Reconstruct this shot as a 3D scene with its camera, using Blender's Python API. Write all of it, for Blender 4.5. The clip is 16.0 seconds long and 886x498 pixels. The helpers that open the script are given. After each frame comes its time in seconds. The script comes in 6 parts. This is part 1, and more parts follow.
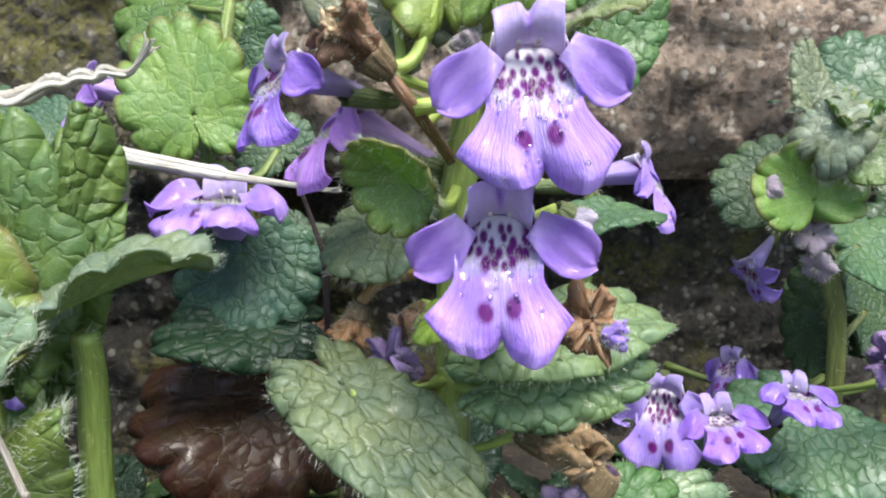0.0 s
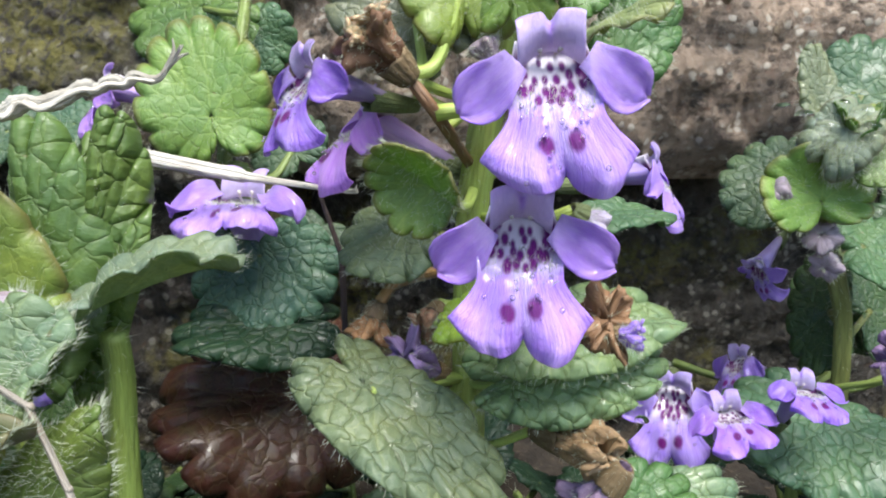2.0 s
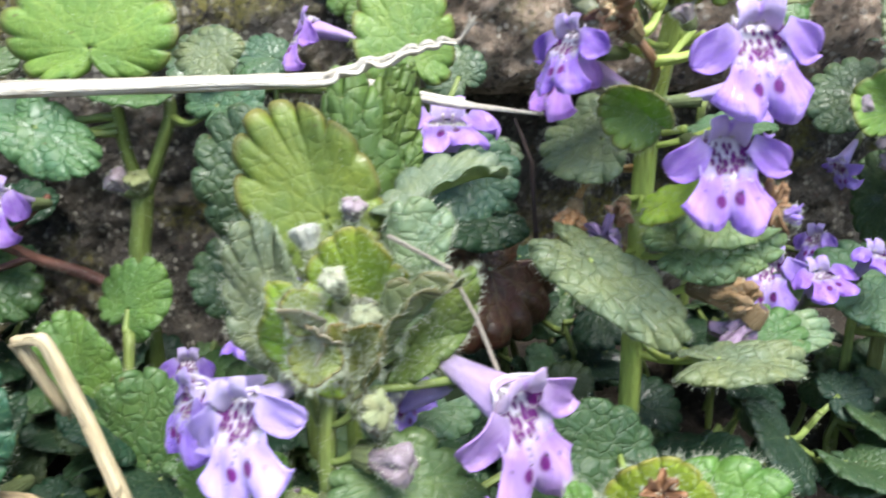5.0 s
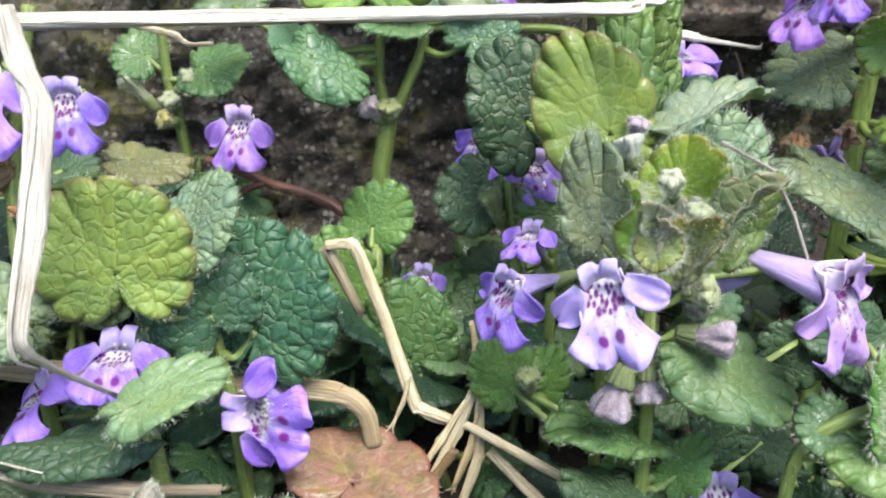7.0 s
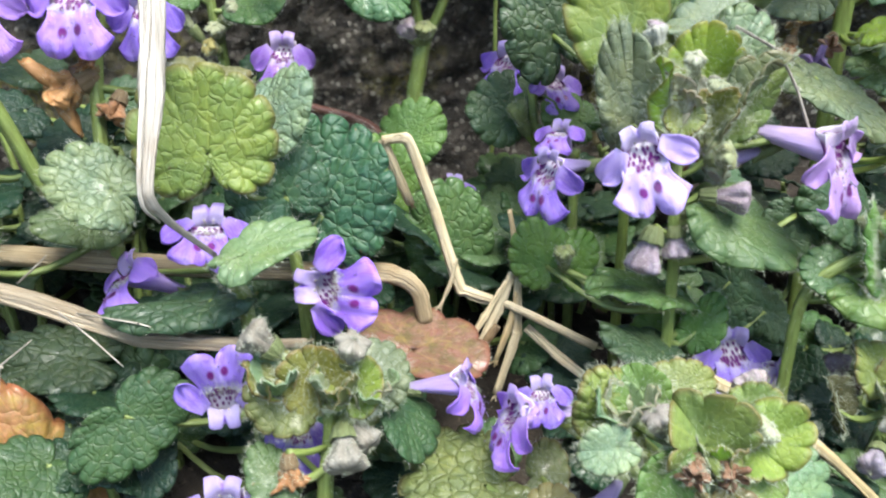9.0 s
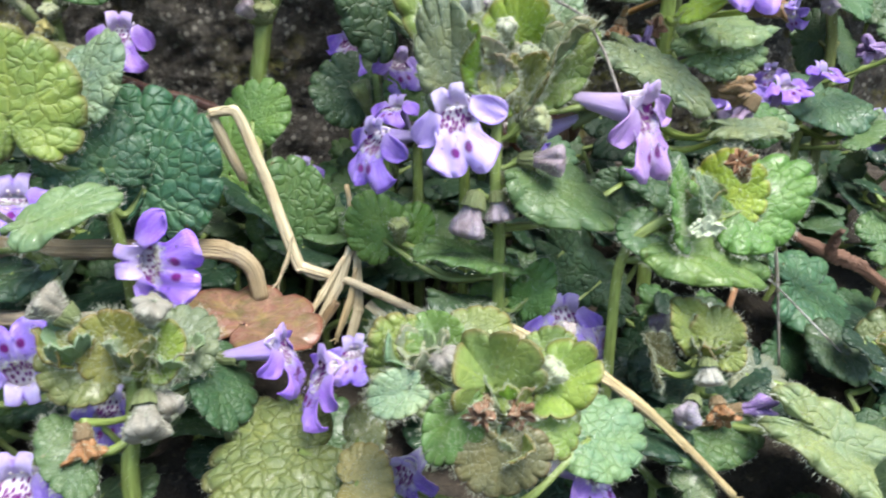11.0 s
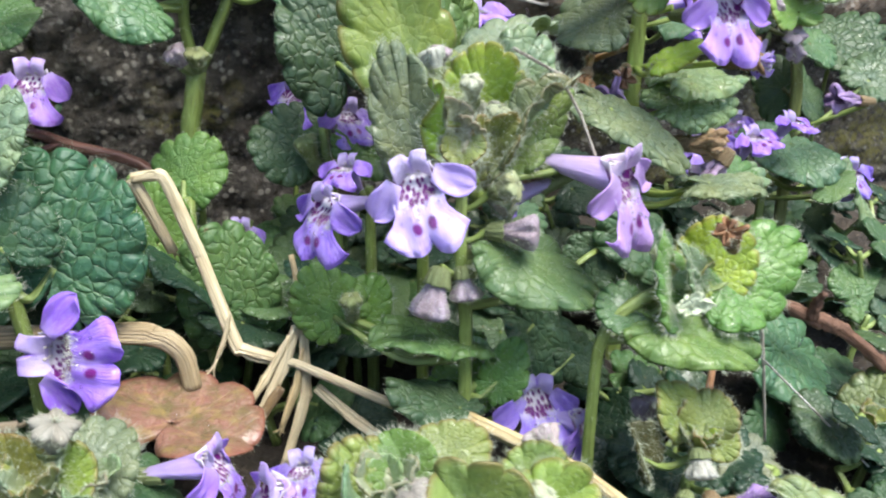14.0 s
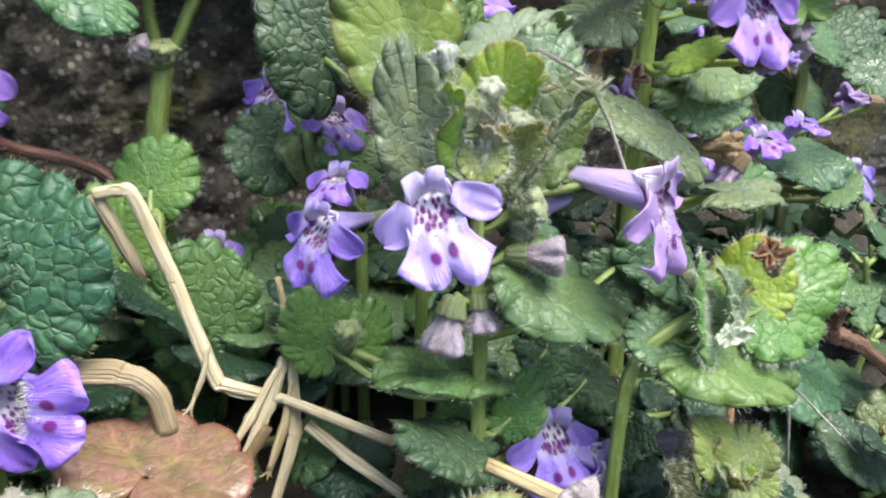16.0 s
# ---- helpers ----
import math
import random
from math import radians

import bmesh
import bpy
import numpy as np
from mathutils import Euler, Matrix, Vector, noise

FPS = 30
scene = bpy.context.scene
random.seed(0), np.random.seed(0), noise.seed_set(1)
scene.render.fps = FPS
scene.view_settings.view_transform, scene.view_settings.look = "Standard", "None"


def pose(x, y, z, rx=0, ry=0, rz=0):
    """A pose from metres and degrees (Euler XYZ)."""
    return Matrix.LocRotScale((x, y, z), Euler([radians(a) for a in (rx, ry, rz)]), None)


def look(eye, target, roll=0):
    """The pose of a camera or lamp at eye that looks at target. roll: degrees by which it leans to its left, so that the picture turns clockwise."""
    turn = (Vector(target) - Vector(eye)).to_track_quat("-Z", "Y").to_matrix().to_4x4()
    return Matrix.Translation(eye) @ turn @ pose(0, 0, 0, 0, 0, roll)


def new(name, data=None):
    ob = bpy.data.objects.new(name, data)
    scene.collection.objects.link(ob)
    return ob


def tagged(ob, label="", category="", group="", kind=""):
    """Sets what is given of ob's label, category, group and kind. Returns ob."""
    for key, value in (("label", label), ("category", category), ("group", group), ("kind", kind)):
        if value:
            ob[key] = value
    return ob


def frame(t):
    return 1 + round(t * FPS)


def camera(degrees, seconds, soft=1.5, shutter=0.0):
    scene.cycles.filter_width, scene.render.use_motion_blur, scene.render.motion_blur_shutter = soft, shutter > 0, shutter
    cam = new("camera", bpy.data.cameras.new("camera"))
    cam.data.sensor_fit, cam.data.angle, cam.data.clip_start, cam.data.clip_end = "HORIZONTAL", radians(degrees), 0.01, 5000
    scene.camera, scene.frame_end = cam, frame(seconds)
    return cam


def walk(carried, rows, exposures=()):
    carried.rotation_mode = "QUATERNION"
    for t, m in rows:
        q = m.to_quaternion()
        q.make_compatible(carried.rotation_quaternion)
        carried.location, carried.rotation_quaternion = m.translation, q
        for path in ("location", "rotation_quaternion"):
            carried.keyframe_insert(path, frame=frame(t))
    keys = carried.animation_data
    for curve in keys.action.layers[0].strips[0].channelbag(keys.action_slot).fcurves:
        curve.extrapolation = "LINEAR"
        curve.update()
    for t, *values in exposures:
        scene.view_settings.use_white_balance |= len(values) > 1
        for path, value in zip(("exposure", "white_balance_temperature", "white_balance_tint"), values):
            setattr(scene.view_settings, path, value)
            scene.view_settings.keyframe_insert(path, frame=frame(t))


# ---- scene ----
cam = camera(60.9, 16.0, soft=2.0, shutter=0.5)
# seconds, eye in metres, yaw, pitch and roll in degrees
PATH = [
    (0.0, -0.00000, 0.00000, 0.09000, 0.07, -9.79, 0.09),
    (0.5, -0.00037, -0.00036, 0.09083, 0.18, -9.88, 0.05),
    (1.0, 0.00008, -0.00033, 0.09022, 0.17, -9.91, 0.08),
    (1.5, -0.00012, -0.00059, 0.09062, 0.18, -10.06, 0.11),
    (2.0, -0.00152, -0.00136, 0.09065, 0.03, -10.11, 0.13),
    (2.5, -0.00190, -0.00377, 0.09284, 0.11, -10.32, 0.18),
    (3.0, -0.00464, -0.00998, 0.09488, 0.11, -10.56, 0.16),
    (3.2, -0.00442, -0.01143, 0.09543, 0.02, -10.85, 0.11),
    (5.3, -0.03180, -0.02467, 0.09658, -1.85, -18.74, -0.99),
    (5.5, -0.03540, -0.02504, 0.09592, -1.86, -19.09, -0.87),
    (6.0, -0.04262, -0.02865, 0.09536, -2.03, -20.03, -0.83),
    (6.5, -0.05327, -0.03231, 0.09502, -2.37, -20.41, -0.63),
    (7.0, -0.05954, -0.03425, 0.09463, -2.28, -20.68, -0.70),
    (7.5, -0.06286, -0.03839, 0.09261, -2.41, -21.36, -0.76),
    (8.0, -0.07121, -0.04653, 0.09268, -2.92, -21.44, -0.85),
    (8.2, -0.07218, -0.04707, 0.09161, -3.16, -21.34, -0.94),
    (10.3, -0.06767, -0.05334, 0.07901, -9.39, -19.54, -0.22),
    (10.5, -0.06630, -0.05302, 0.07952, -9.73, -19.40, -0.24),
    (11.0, -0.05992, -0.05297, 0.07820, -11.48, -18.89, -0.03),
    (11.5, -0.05853, -0.05338, 0.07857, -12.20, -18.30, 0.08),
    (12.0, -0.05720, -0.05342, 0.07833, -12.66, -17.79, 0.24),
    (12.5, -0.05574, -0.05274, 0.07706, -13.11, -17.45, 0.33),
    (13.0, -0.05425, -0.04883, 0.07781, -13.78, -17.51, 0.38),
    (13.5, -0.05414, -0.04622, 0.07945, -14.65, -17.12, 0.40),
    (14.0, -0.05905, -0.04065, 0.08069, -15.90, -16.88, 0.49),
    (14.5, -0.06222, -0.03609, 0.08071, -17.36, -16.94, 0.58),
    (15.0, -0.06388, -0.03251, 0.07932, -18.43, -16.95, 0.94),
    (15.5, -0.06421, -0.02894, 0.08162, -19.24, -17.51, 1.21),
    (16.0, -0.06180, -0.02887, 0.08168, -19.60, -18.01, 1.25),
]
walk(cam, [(t, pose(x, y, z, 90 + pitch, 0, yaw) @ pose(0, 0, 0, 0, 0, roll)) for t, x, y, z, yaw, pitch, roll in PATH], [(0.0, 1.24), (3.2, 1.2), (5.5, 1.42), (8.2, 1.44), (11.0, 1.4), (16.0, 1.42)])

SKY, SUN = 0.135, 4.0

# ---- light ----
world = bpy.data.worlds.new("sky")
scene.world = world
world.use_nodes = True
_n = world.node_tree.nodes
_sky = _n.new("ShaderNodeTexSky")
_sky.sky_type = "NISHITA"
_sky.sun_disc = False
_sky.sun_elevation, _sky.sun_rotation = radians(65), radians(151)
_n["Background"].inputs["Strength"].default_value = SKY
world.node_tree.links.new(_sky.outputs[0], _n["Background"].inputs["Color"])
_sun = bpy.data.lights.new("sun", "SUN")
_sun.energy, _sun.angle, _sun.color = SUN, radians(38), (1.0, 0.97, 0.92)
new("sun", _sun).matrix_world = look((0.72, -1.3, 3.2), (0, 0, 0))

# ---- materials ----
CM = 0.01


class Nodes:
    """A small wrapper to write node trees in few lines."""

    def __init__(self, name):
        self.mat = bpy.data.materials.new(name)
        self.mat.use_nodes = True
        self.tree = self.mat.node_tree
        self.bsdf = self.tree.nodes["Principled BSDF"]
        self.out = self.tree.nodes["Material Output"]

    def add(self, kind, **values):
        node = self.tree.nodes.new("ShaderNode" + kind)
        for key, value in values.items():
            if key in node.inputs:
                self.put(node.inputs[key], value)
        return node

    def put(self, socket, value):
        if isinstance(value, bpy.types.NodeSocket):
            self.tree.links.new(value, socket)
        elif isinstance(value, tuple) and len(value) == 3 and socket.type == "RGBA":
            socket.default_value = (*value, 1)
        else:
            socket.default_value = value

    def attr(self, name):
        node = self.tree.nodes.new("ShaderNodeAttribute")
        node.attribute_name = name
        return node.outputs["Fac"]

    def uv(self):
        return self.vector("flat")

    def vector(self, name):
        node = self.tree.nodes.new("ShaderNodeAttribute")
        node.attribute_name = name
        return node.outputs["Vector"]

    def info(self, output):
        return self.tree.nodes.new("ShaderNodeObjectInfo").outputs[output]

    def noise(self, scale, detail=3.0, vector=None, rough=0.55):
        node = self.tree.nodes.new("ShaderNodeTexNoise")
        node.inputs["Scale"].default_value, node.inputs["Detail"].default_value = scale, detail
        node.inputs["Roughness"].default_value = rough
        if vector is None:
            vector = self.tree.nodes.new("ShaderNodeTexCoord").outputs["Object"]
        self.tree.links.new(vector, node.inputs["Vector"])
        return node.outputs["Fac"]

    def cells(self, scale, vector=None, feature="DISTANCE_TO_EDGE"):
        node = self.tree.nodes.new("ShaderNodeTexVoronoi")
        node.feature = feature
        node.inputs["Scale"].default_value = scale
        if vector is None:
            vector = self.tree.nodes.new("ShaderNodeTexCoord").outputs["Object"]
        self.tree.links.new(vector, node.inputs["Vector"])
        return node.outputs["Distance"]

    def stretch(self, vector, x, y, z):
        node = self.tree.nodes.new("ShaderNodeMapping")
        node.inputs["Scale"].default_value = (x, y, z)
        self.tree.links.new(vector, node.inputs["Vector"])
        return node.outputs["Vector"]

    def ramp(self, fac, low, high, a=0.0, b=1.0):
        node = self.tree.nodes.new("ShaderNodeMapRange")
        for key, value in zip(("Value", "From Min", "From Max", "To Min", "To Max"), (fac, low, high, a, b)):
            self.put(node.inputs[key], value)
        return node.outputs["Result"]

    def mix(self, fac, a, b, how="MIX"):
        node = self.tree.nodes.new("ShaderNodeMix")
        node.data_type, node.blend_type = "RGBA", how
        self.put(node.inputs["Factor"], fac)
        self.put(node.inputs[6], a)
        self.put(node.inputs[7], b)
        return node.outputs[2]

    def math(self, how, a, b=0.0):
        node = self.tree.nodes.new("ShaderNodeMath")
        node.operation = how
        self.put(node.inputs[0], a)
        self.put(node.inputs[1], b)
        return node.outputs[0]

    def bump(self, height, distance, strength=1.0, after=None):
        node = self.tree.nodes.new("ShaderNodeBump")
        node.inputs["Distance"].default_value, node.inputs["Strength"].default_value = distance, strength
        self.put(node.inputs["Height"], height)
        if after is not None:
            self.put(node.inputs["Normal"], after)
        return node.outputs["Normal"]

    def set(self, **values):
        for key, value in values.items():
            self.put(self.bsdf.inputs[key.replace("_", " ")], value)
        return self

    def thin(self, colour, amount, normal=None):
        """Lets light through a thin blade or petal."""
        glow = self.tree.nodes.new("ShaderNodeBsdfTranslucent")
        self.put(glow.inputs["Color"], colour)
        if normal is not None:
            self.put(glow.inputs["Normal"], normal)
        both = self.tree.nodes.new("ShaderNodeMixShader")
        both.inputs[0].default_value = amount
        self.tree.links.new(self.bsdf.outputs[0], both.inputs[1])
        self.tree.links.new(glow.outputs[0], both.inputs[2])
        self.tree.links.new(both.outputs[0], self.out.inputs["Surface"])
        return self


def leaf_material(name="leaf", relief=1.0, gloss=0.0):
    """A blade with veins that fan out to its scallops, and domed cells between them."""
    n = Nodes(name)
    tint, flat = n.info("Color"), n.uv()
    large, fine = n.noise(2.2, 5, flat), n.noise(16, 4, flat)
    base = n.mix(n.ramp(large, 0.34, 0.66, 0, 0.55), n.mix(1.0, tint, (0.80, 0.92, 1.02), "MULTIPLY"), n.mix(1.0, tint, (1.26, 1.17, 0.80), "MULTIPLY"))
    base = n.mix(n.ramp(fine, 0.35, 0.75, 0, 0.5), base, n.mix(1.0, base, (0.6, 0.66, 0.62), "MULTIPLY"))
    if name == "dead_leaf":
        base = n.mix(n.ramp(n.noise(2.6, 5, flat, 0.7), 0.42, 0.62), tint, n.mix(1.0, tint, (0.62, 0.95, 0.6), "MULTIPLY"))
        base = n.mix(n.ramp(n.noise(7, 5, flat, 0.7), 0.5, 0.7, 0, 0.75), base, n.mix(1.0, tint, (1.5, 1.9, 1.9), "MULTIPLY"))
        base = n.mix(n.ramp(n.noise(4.5, 4, flat, 0.6), 0.52, 0.66, 0, 0.8), base, n.mix(1.0, tint, (1.05, 1.55, 0.8), "MULTIPLY"))
        base = n.mix(n.math("MULTIPLY", n.attr("rim"), 0.6), base, n.mix(1.0, tint, (1.2, 0.75, 0.7), "MULTIPLY"))
    young = n.math("SUBTRACT", 1.0, n.info("Alpha"))
    fan = n.tree.nodes.new("ShaderNodeSeparateXYZ")
    n.put(fan.inputs[0], n.vector("fan"))
    phase, rho = fan.outputs[0], fan.outputs[1]
    # bends the veins a little
    phase = n.math("ADD", phase, n.ramp(n.noise(3.0, 2, flat), 0.0, 1.0, -0.3, 0.3))
    off = n.math("ABSOLUTE", n.math("MULTIPLY", n.math("SUBTRACT", n.math("FRACT", n.math("MULTIPLY", phase, 0.5)), 0.5), 2.0))
    main = n.math("MULTIPLY", off, rho)
    branch = n.math("MULTIPLY", n.math("ABSOLUTE", n.math("SUBTRACT", off, n.ramp(rho, 0.30, 0.92, 0.0, 1.0))), rho)
    branch = n.math("ADD", branch, n.ramp(rho, 0.28, 0.34, 1.0, 0.0))
    warp = n.tree.nodes.new("ShaderNodeVectorMath")
    warp.operation = "MULTIPLY_ADD"
    swirl = n.tree.nodes.new("ShaderNodeTexNoise")
    swirl.inputs["Scale"].default_value = 1.1
    n.put(swirl.inputs["Vector"], n.vector("cell"))
    n.put(warp.inputs[0], swirl.outputs["Color"])
    warp.inputs[1].default_value = (0.9, 0.9, 0.0)
    n.put(warp.inputs[2], n.vector("cell"))
    net = n.cells(1.0, warp.outputs[0])
    smooth = n.tree.nodes.new("ShaderNodeMath")
    smooth.operation = "SMOOTH_MIN"
    n.put(smooth.inputs[0], n.ramp(net, 0.0, 0.30))
    n.put(smooth.inputs[1], n.ramp(main, 0.0, 0.16, 0.3, 1.1))
    smooth.inputs[2].default_value = 0.15
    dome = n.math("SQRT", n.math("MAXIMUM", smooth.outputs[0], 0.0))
    line = n.math("MAXIMUM", n.ramp(main, 0.05, 0.015, 0, 0.7), n.math("MAXIMUM", n.ramp(branch, 0.035, 0.01, 0, 0.6), n.ramp(net, 0.055, 0.01, 0, 0.45)))
    # paints shade into the creases between the domed cells
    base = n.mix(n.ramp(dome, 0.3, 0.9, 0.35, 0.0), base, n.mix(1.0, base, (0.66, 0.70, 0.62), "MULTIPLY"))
    base = n.mix(n.math("MULTIPLY", line, n.ramp(young, 0.0, 0.5, 0.5, 0.65)), base, n.mix(0.2, n.mix(1.0, base, (1.7, 1.5, 1.25), "MULTIPLY"), (0.30, 0.36, 0.17)))
    base = n.mix(n.math("MULTIPLY", n.attr("rim"), young), base, (0.19, 0.075, 0.055))
    base = n.mix(n.ramp(n.noise(7, 2, flat), 0.71, 0.75, 0, 0.7), base, (0.16, 0.12, 0.05))
    base = n.mix(n.ramp(n.noise(24, 2, flat), 0.735, 0.76, 0, 0.75), base, (0.55, 0.55, 0.46))
    down = n.ramp(n.noise(85, 3, flat), 0.54, 0.74, 0, 0.12)
    base = n.mix(down, base, n.mix(0.35, n.mix(1.0, base, (2.1, 1.9, 2.0), "MULTIPLY"), (0.42, 0.46, 0.36)))
    puff = n.attr("puff")
    bump = n.bump(n.math("MULTIPLY", dome, puff), 0.00032 * relief, 1.0)
    bump = n.bump(n.noise(46, 4, flat), 0.00006, 0.9, bump)
    n.set(Base_Color=base, Roughness=n.ramp(fine, 0.3, 0.8, 0.36 - gloss, 0.66 - gloss), Normal=bump)
    n.bsdf.inputs["Specular IOR Level"].default_value = 0.5
    n.bsdf.inputs["Sheen Weight"].default_value = 0.02
    n.bsdf.inputs["Sheen Roughness"].default_value = 0.4
    n.bsdf.inputs["Sheen Tint"].default_value = (0.85, 1.0, 0.85, 1)
    n.put(n.bsdf.inputs["Coat Weight"], n.ramp(n.noise(4.5, 3, flat), 0.52, 0.66, 0.0 + 2 * gloss, 0.5 + 2 * gloss))
    n.bsdf.inputs["Coat Roughness"].default_value = 0.10
    return n.thin(n.mix(1.0, base, (1.5, 1.55, 0.7), "MULTIPLY"), 0.38, bump).mat


def petal_material():
    n = Nodes("petal")
    tint, flat = n.info("Color"), n.uv()
    # fine darker veins that run out along each lobe, and paler and deeper patches
    streak = n.noise(3.0, 4, n.stretch(flat, 9, 1.2, 1))
    base = n.mix(n.ramp(streak, 0.3, 0.7, 0, 0.7), n.mix(0.12, tint, (0.8, 0.72, 1.0)), n.mix(1.0, tint, (0.78, 0.66, 0.94), "MULTIPLY"))
    base = n.mix(n.ramp(n.noise(1.7, 3, flat), 0.38, 0.62, 0, 0.55), base, n.mix(1.0, tint, (0.80, 0.72, 1.02), "MULTIPLY"))
    base = n.mix(n.ramp(n.noise(5, 3, flat), 0.42, 0.7, 0, 0.25), base, (0.74, 0.60, 0.95))
    base = n.mix(n.ramp(n.noise(2.2, 2, n.stretch(flat, 22, 0.8, 1)), 0.56, 0.66, 0, 0.4), base, n.mix(1.0, tint, (0.52, 0.30, 0.78), "MULTIPLY"))
    base = n.mix(n.attr("pale"), base, (0.90, 0.86, 0.93))
    base = n.mix(n.attr("spot"), base, (0.17, 0.006, 0.20))
    bump = n.bump(n.ramp(streak, 0.2, 0.8), 0.00016, 0.8)
    bump = n.bump(n.ramp(n.noise(26, 3, n.stretch(flat, 2.2, 1, 1)), 0.2, 0.8), 0.00008, 0.7, bump)
    n.set(Base_Color=base, Roughness=0.34, Normal=bump)
    n.bsdf.inputs["Sheen Weight"].default_value = 0.08
    n.put(n.bsdf.inputs["Coat Weight"], n.ramp(n.noise(6, 2, flat), 0.48, 0.6, 0.0, 0.9))
    n.bsdf.inputs["Coat Roughness"].default_value = 0.08
    return n.thin(base, 0.38, bump).mat


def soft_material(name, rough=0.55, grain=30.0, dark=0.6, thin=0.0, relief=0.00015, stretch=(1, 1, 1)):
    """Stems, buds, straw and dry parts: the colour of the object with grain, stains and relief."""
    n = Nodes(name)
    tint, flat = n.info("Color"), n.uv()
    along = n.stretch(flat, *stretch)
    a, b = n.noise(grain, 4, along), n.noise(grain * 0.12, 3, flat)
    base = n.mix(n.ramp(a, 0.3, 0.72, 0, 1), tint, n.mix(1.0, tint, (dark, dark, dark * 0.95), "MULTIPLY"))
    base = n.mix(n.ramp(b, 0.45, 0.75, 0, 0.55), base, n.mix(1.0, base, (0.75, 0.62, 0.5), "MULTIPLY"))
    bump = n.bump(a, relief, 0.8)
    n.set(Base_Color=base, Roughness=n.ramp(a, 0.2, 0.8, rough - 0.1, rough + 0.12), Normal=bump)
    return n.thin(base, thin, bump).mat if thin else n.mat


def hair_material():
    n = Nodes("hair")
    n.set(Base_Color=n.mix(n.info("Random"), (0.66, 0.70, 0.56), (0.48, 0.54, 0.38)), Roughness=0.4)
    return n.thin((0.8, 0.82, 0.74), 0.45).mat


def stone_material(name, dark, light, grain, moss):
    """Crumbly stone: blotches, grit of single pale and dark grains, pits and moss."""
    n = Nodes(name)
    big, mid, fine = n.noise(28, 5), n.noise(230, 7, rough=0.75), n.noise(950, 5, rough=0.75)
    base = n.mix(n.ramp(big, 0.35, 0.65), dark, light)
    base = n.mix(n.ramp(n.noise(110, 5, rough=0.7), 0.42, 0.64, 0, 0.65), base, tuple(0.45 * c for c in dark))
    base = n.mix(n.ramp(mid, 0.47, 0.62, 0, 0.85), base, tuple(0.16 * c for c in dark))
    node = n.tree.nodes.new("ShaderNodeTexVoronoi")
    node.inputs["Scale"].default_value = 760
    n.put(node.inputs["Vector"], n.tree.nodes.new("ShaderNodeTexCoord").outputs["Object"])
    pick = n.tree.nodes.new("ShaderNodeSeparateColor")
    n.put(pick.inputs[0], node.outputs["Color"])
    bead = n.ramp(node.outputs["Distance"], 0.55, 0.3)
    base = n.mix(n.math("MULTIPLY", bead, n.ramp(pick.outputs[0], 0.72, 0.8, 0, 0.85)), base, grain)
    base = n.mix(n.math("MULTIPLY", bead, n.ramp(pick.outputs[1], 0.80, 0.86, 0, 0.8)), base, tuple(0.12 * c for c in dark))
    base = n.mix(n.ramp(fine, 0.56, 0.68, 0, 0.7), base, tuple(0.75 * c for c in grain))
    base = n.mix(n.ramp(n.noise(520, 3), 0.62, 0.72, 0, 0.45), base, (0.20 * grain[0] / 0.5, 0.10 * grain[0] / 0.5, 0.06 * grain[0] / 0.5))
    green = n.math("MULTIPLY", n.ramp(n.noise(45, 4), moss, moss + 0.1), n.ramp(n.noise(620, 5, rough=0.7), 0.42, 0.56))
    base = n.mix(n.math("MULTIPLY", green, 0.9), base, (0.15, 0.135, 0.025))
    bump = n.bump(mid, 0.0026, 1.0)
    bump = n.bump(n.math("MULTIPLY", bead, pick.outputs[2]), 0.0006, 1.0, bump)
    bump = n.bump(fine, 0.0008, 1.0, bump)
    n.set(Base_Color=base, Roughness=n.ramp(mid, 0.35, 0.65, 0.42, 0.95), Normal=bump)
    return n.mat


def soil_material():
    n = Nodes("soil")
    mid, fine = n.noise(130, 6, rough=0.7), n.noise(900, 4)
    base = n.mix(n.ramp(mid, 0.35, 0.65), (0.012, 0.009, 0.006), (0.045, 0.034, 0.022))
    base = n.mix(n.ramp(fine, 0.6, 0.75, 0, 0.6), base, (0.16, 0.12, 0.08))
    n.set(Base_Color=base, Roughness=0.9, Normal=n.bump(fine, 0.0006, 1.0, n.bump(mid, 0.002, 1.0)))
    return n.mat


def water_material():
    n = Nodes("water")
    n.set(Base_Color=(1.0, 1.0, 1.0), Roughness=0.02, IOR=1.33)
    n.bsdf.inputs["Transmission Weight"].default_value = 1.0
    return n.mat


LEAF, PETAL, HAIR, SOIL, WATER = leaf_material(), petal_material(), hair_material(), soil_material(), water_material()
DEAD = leaf_material("dead_leaf", 0.6, 0.12)
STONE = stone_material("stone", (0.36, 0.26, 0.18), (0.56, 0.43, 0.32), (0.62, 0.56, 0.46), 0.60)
# dark enough to stand in for shade in the recess; west wall shares it
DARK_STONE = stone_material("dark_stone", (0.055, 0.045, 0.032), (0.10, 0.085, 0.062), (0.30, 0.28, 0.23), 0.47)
STEM = soft_material("stem", 0.45, 18, 0.55, 0.15, 0.00025, (1, 0.2, 1))
BUD = soft_material("bud", 0.7, 20, 0.62, 0.15, 0.00025)
DRY = soft_material("dry", 0.6, 16, 0.45, 0.1, 0.0004, (1, 0.6, 1))
STRAW = soft_material("straw", 0.32, 20, 0.30, 0.05, 0.0008, (1.4, 0.045, 1.4))
BARK = soft_material("bark", 0.75, 20, 0.4, 0.0, 0.0005, (2.0, 0.25, 1))

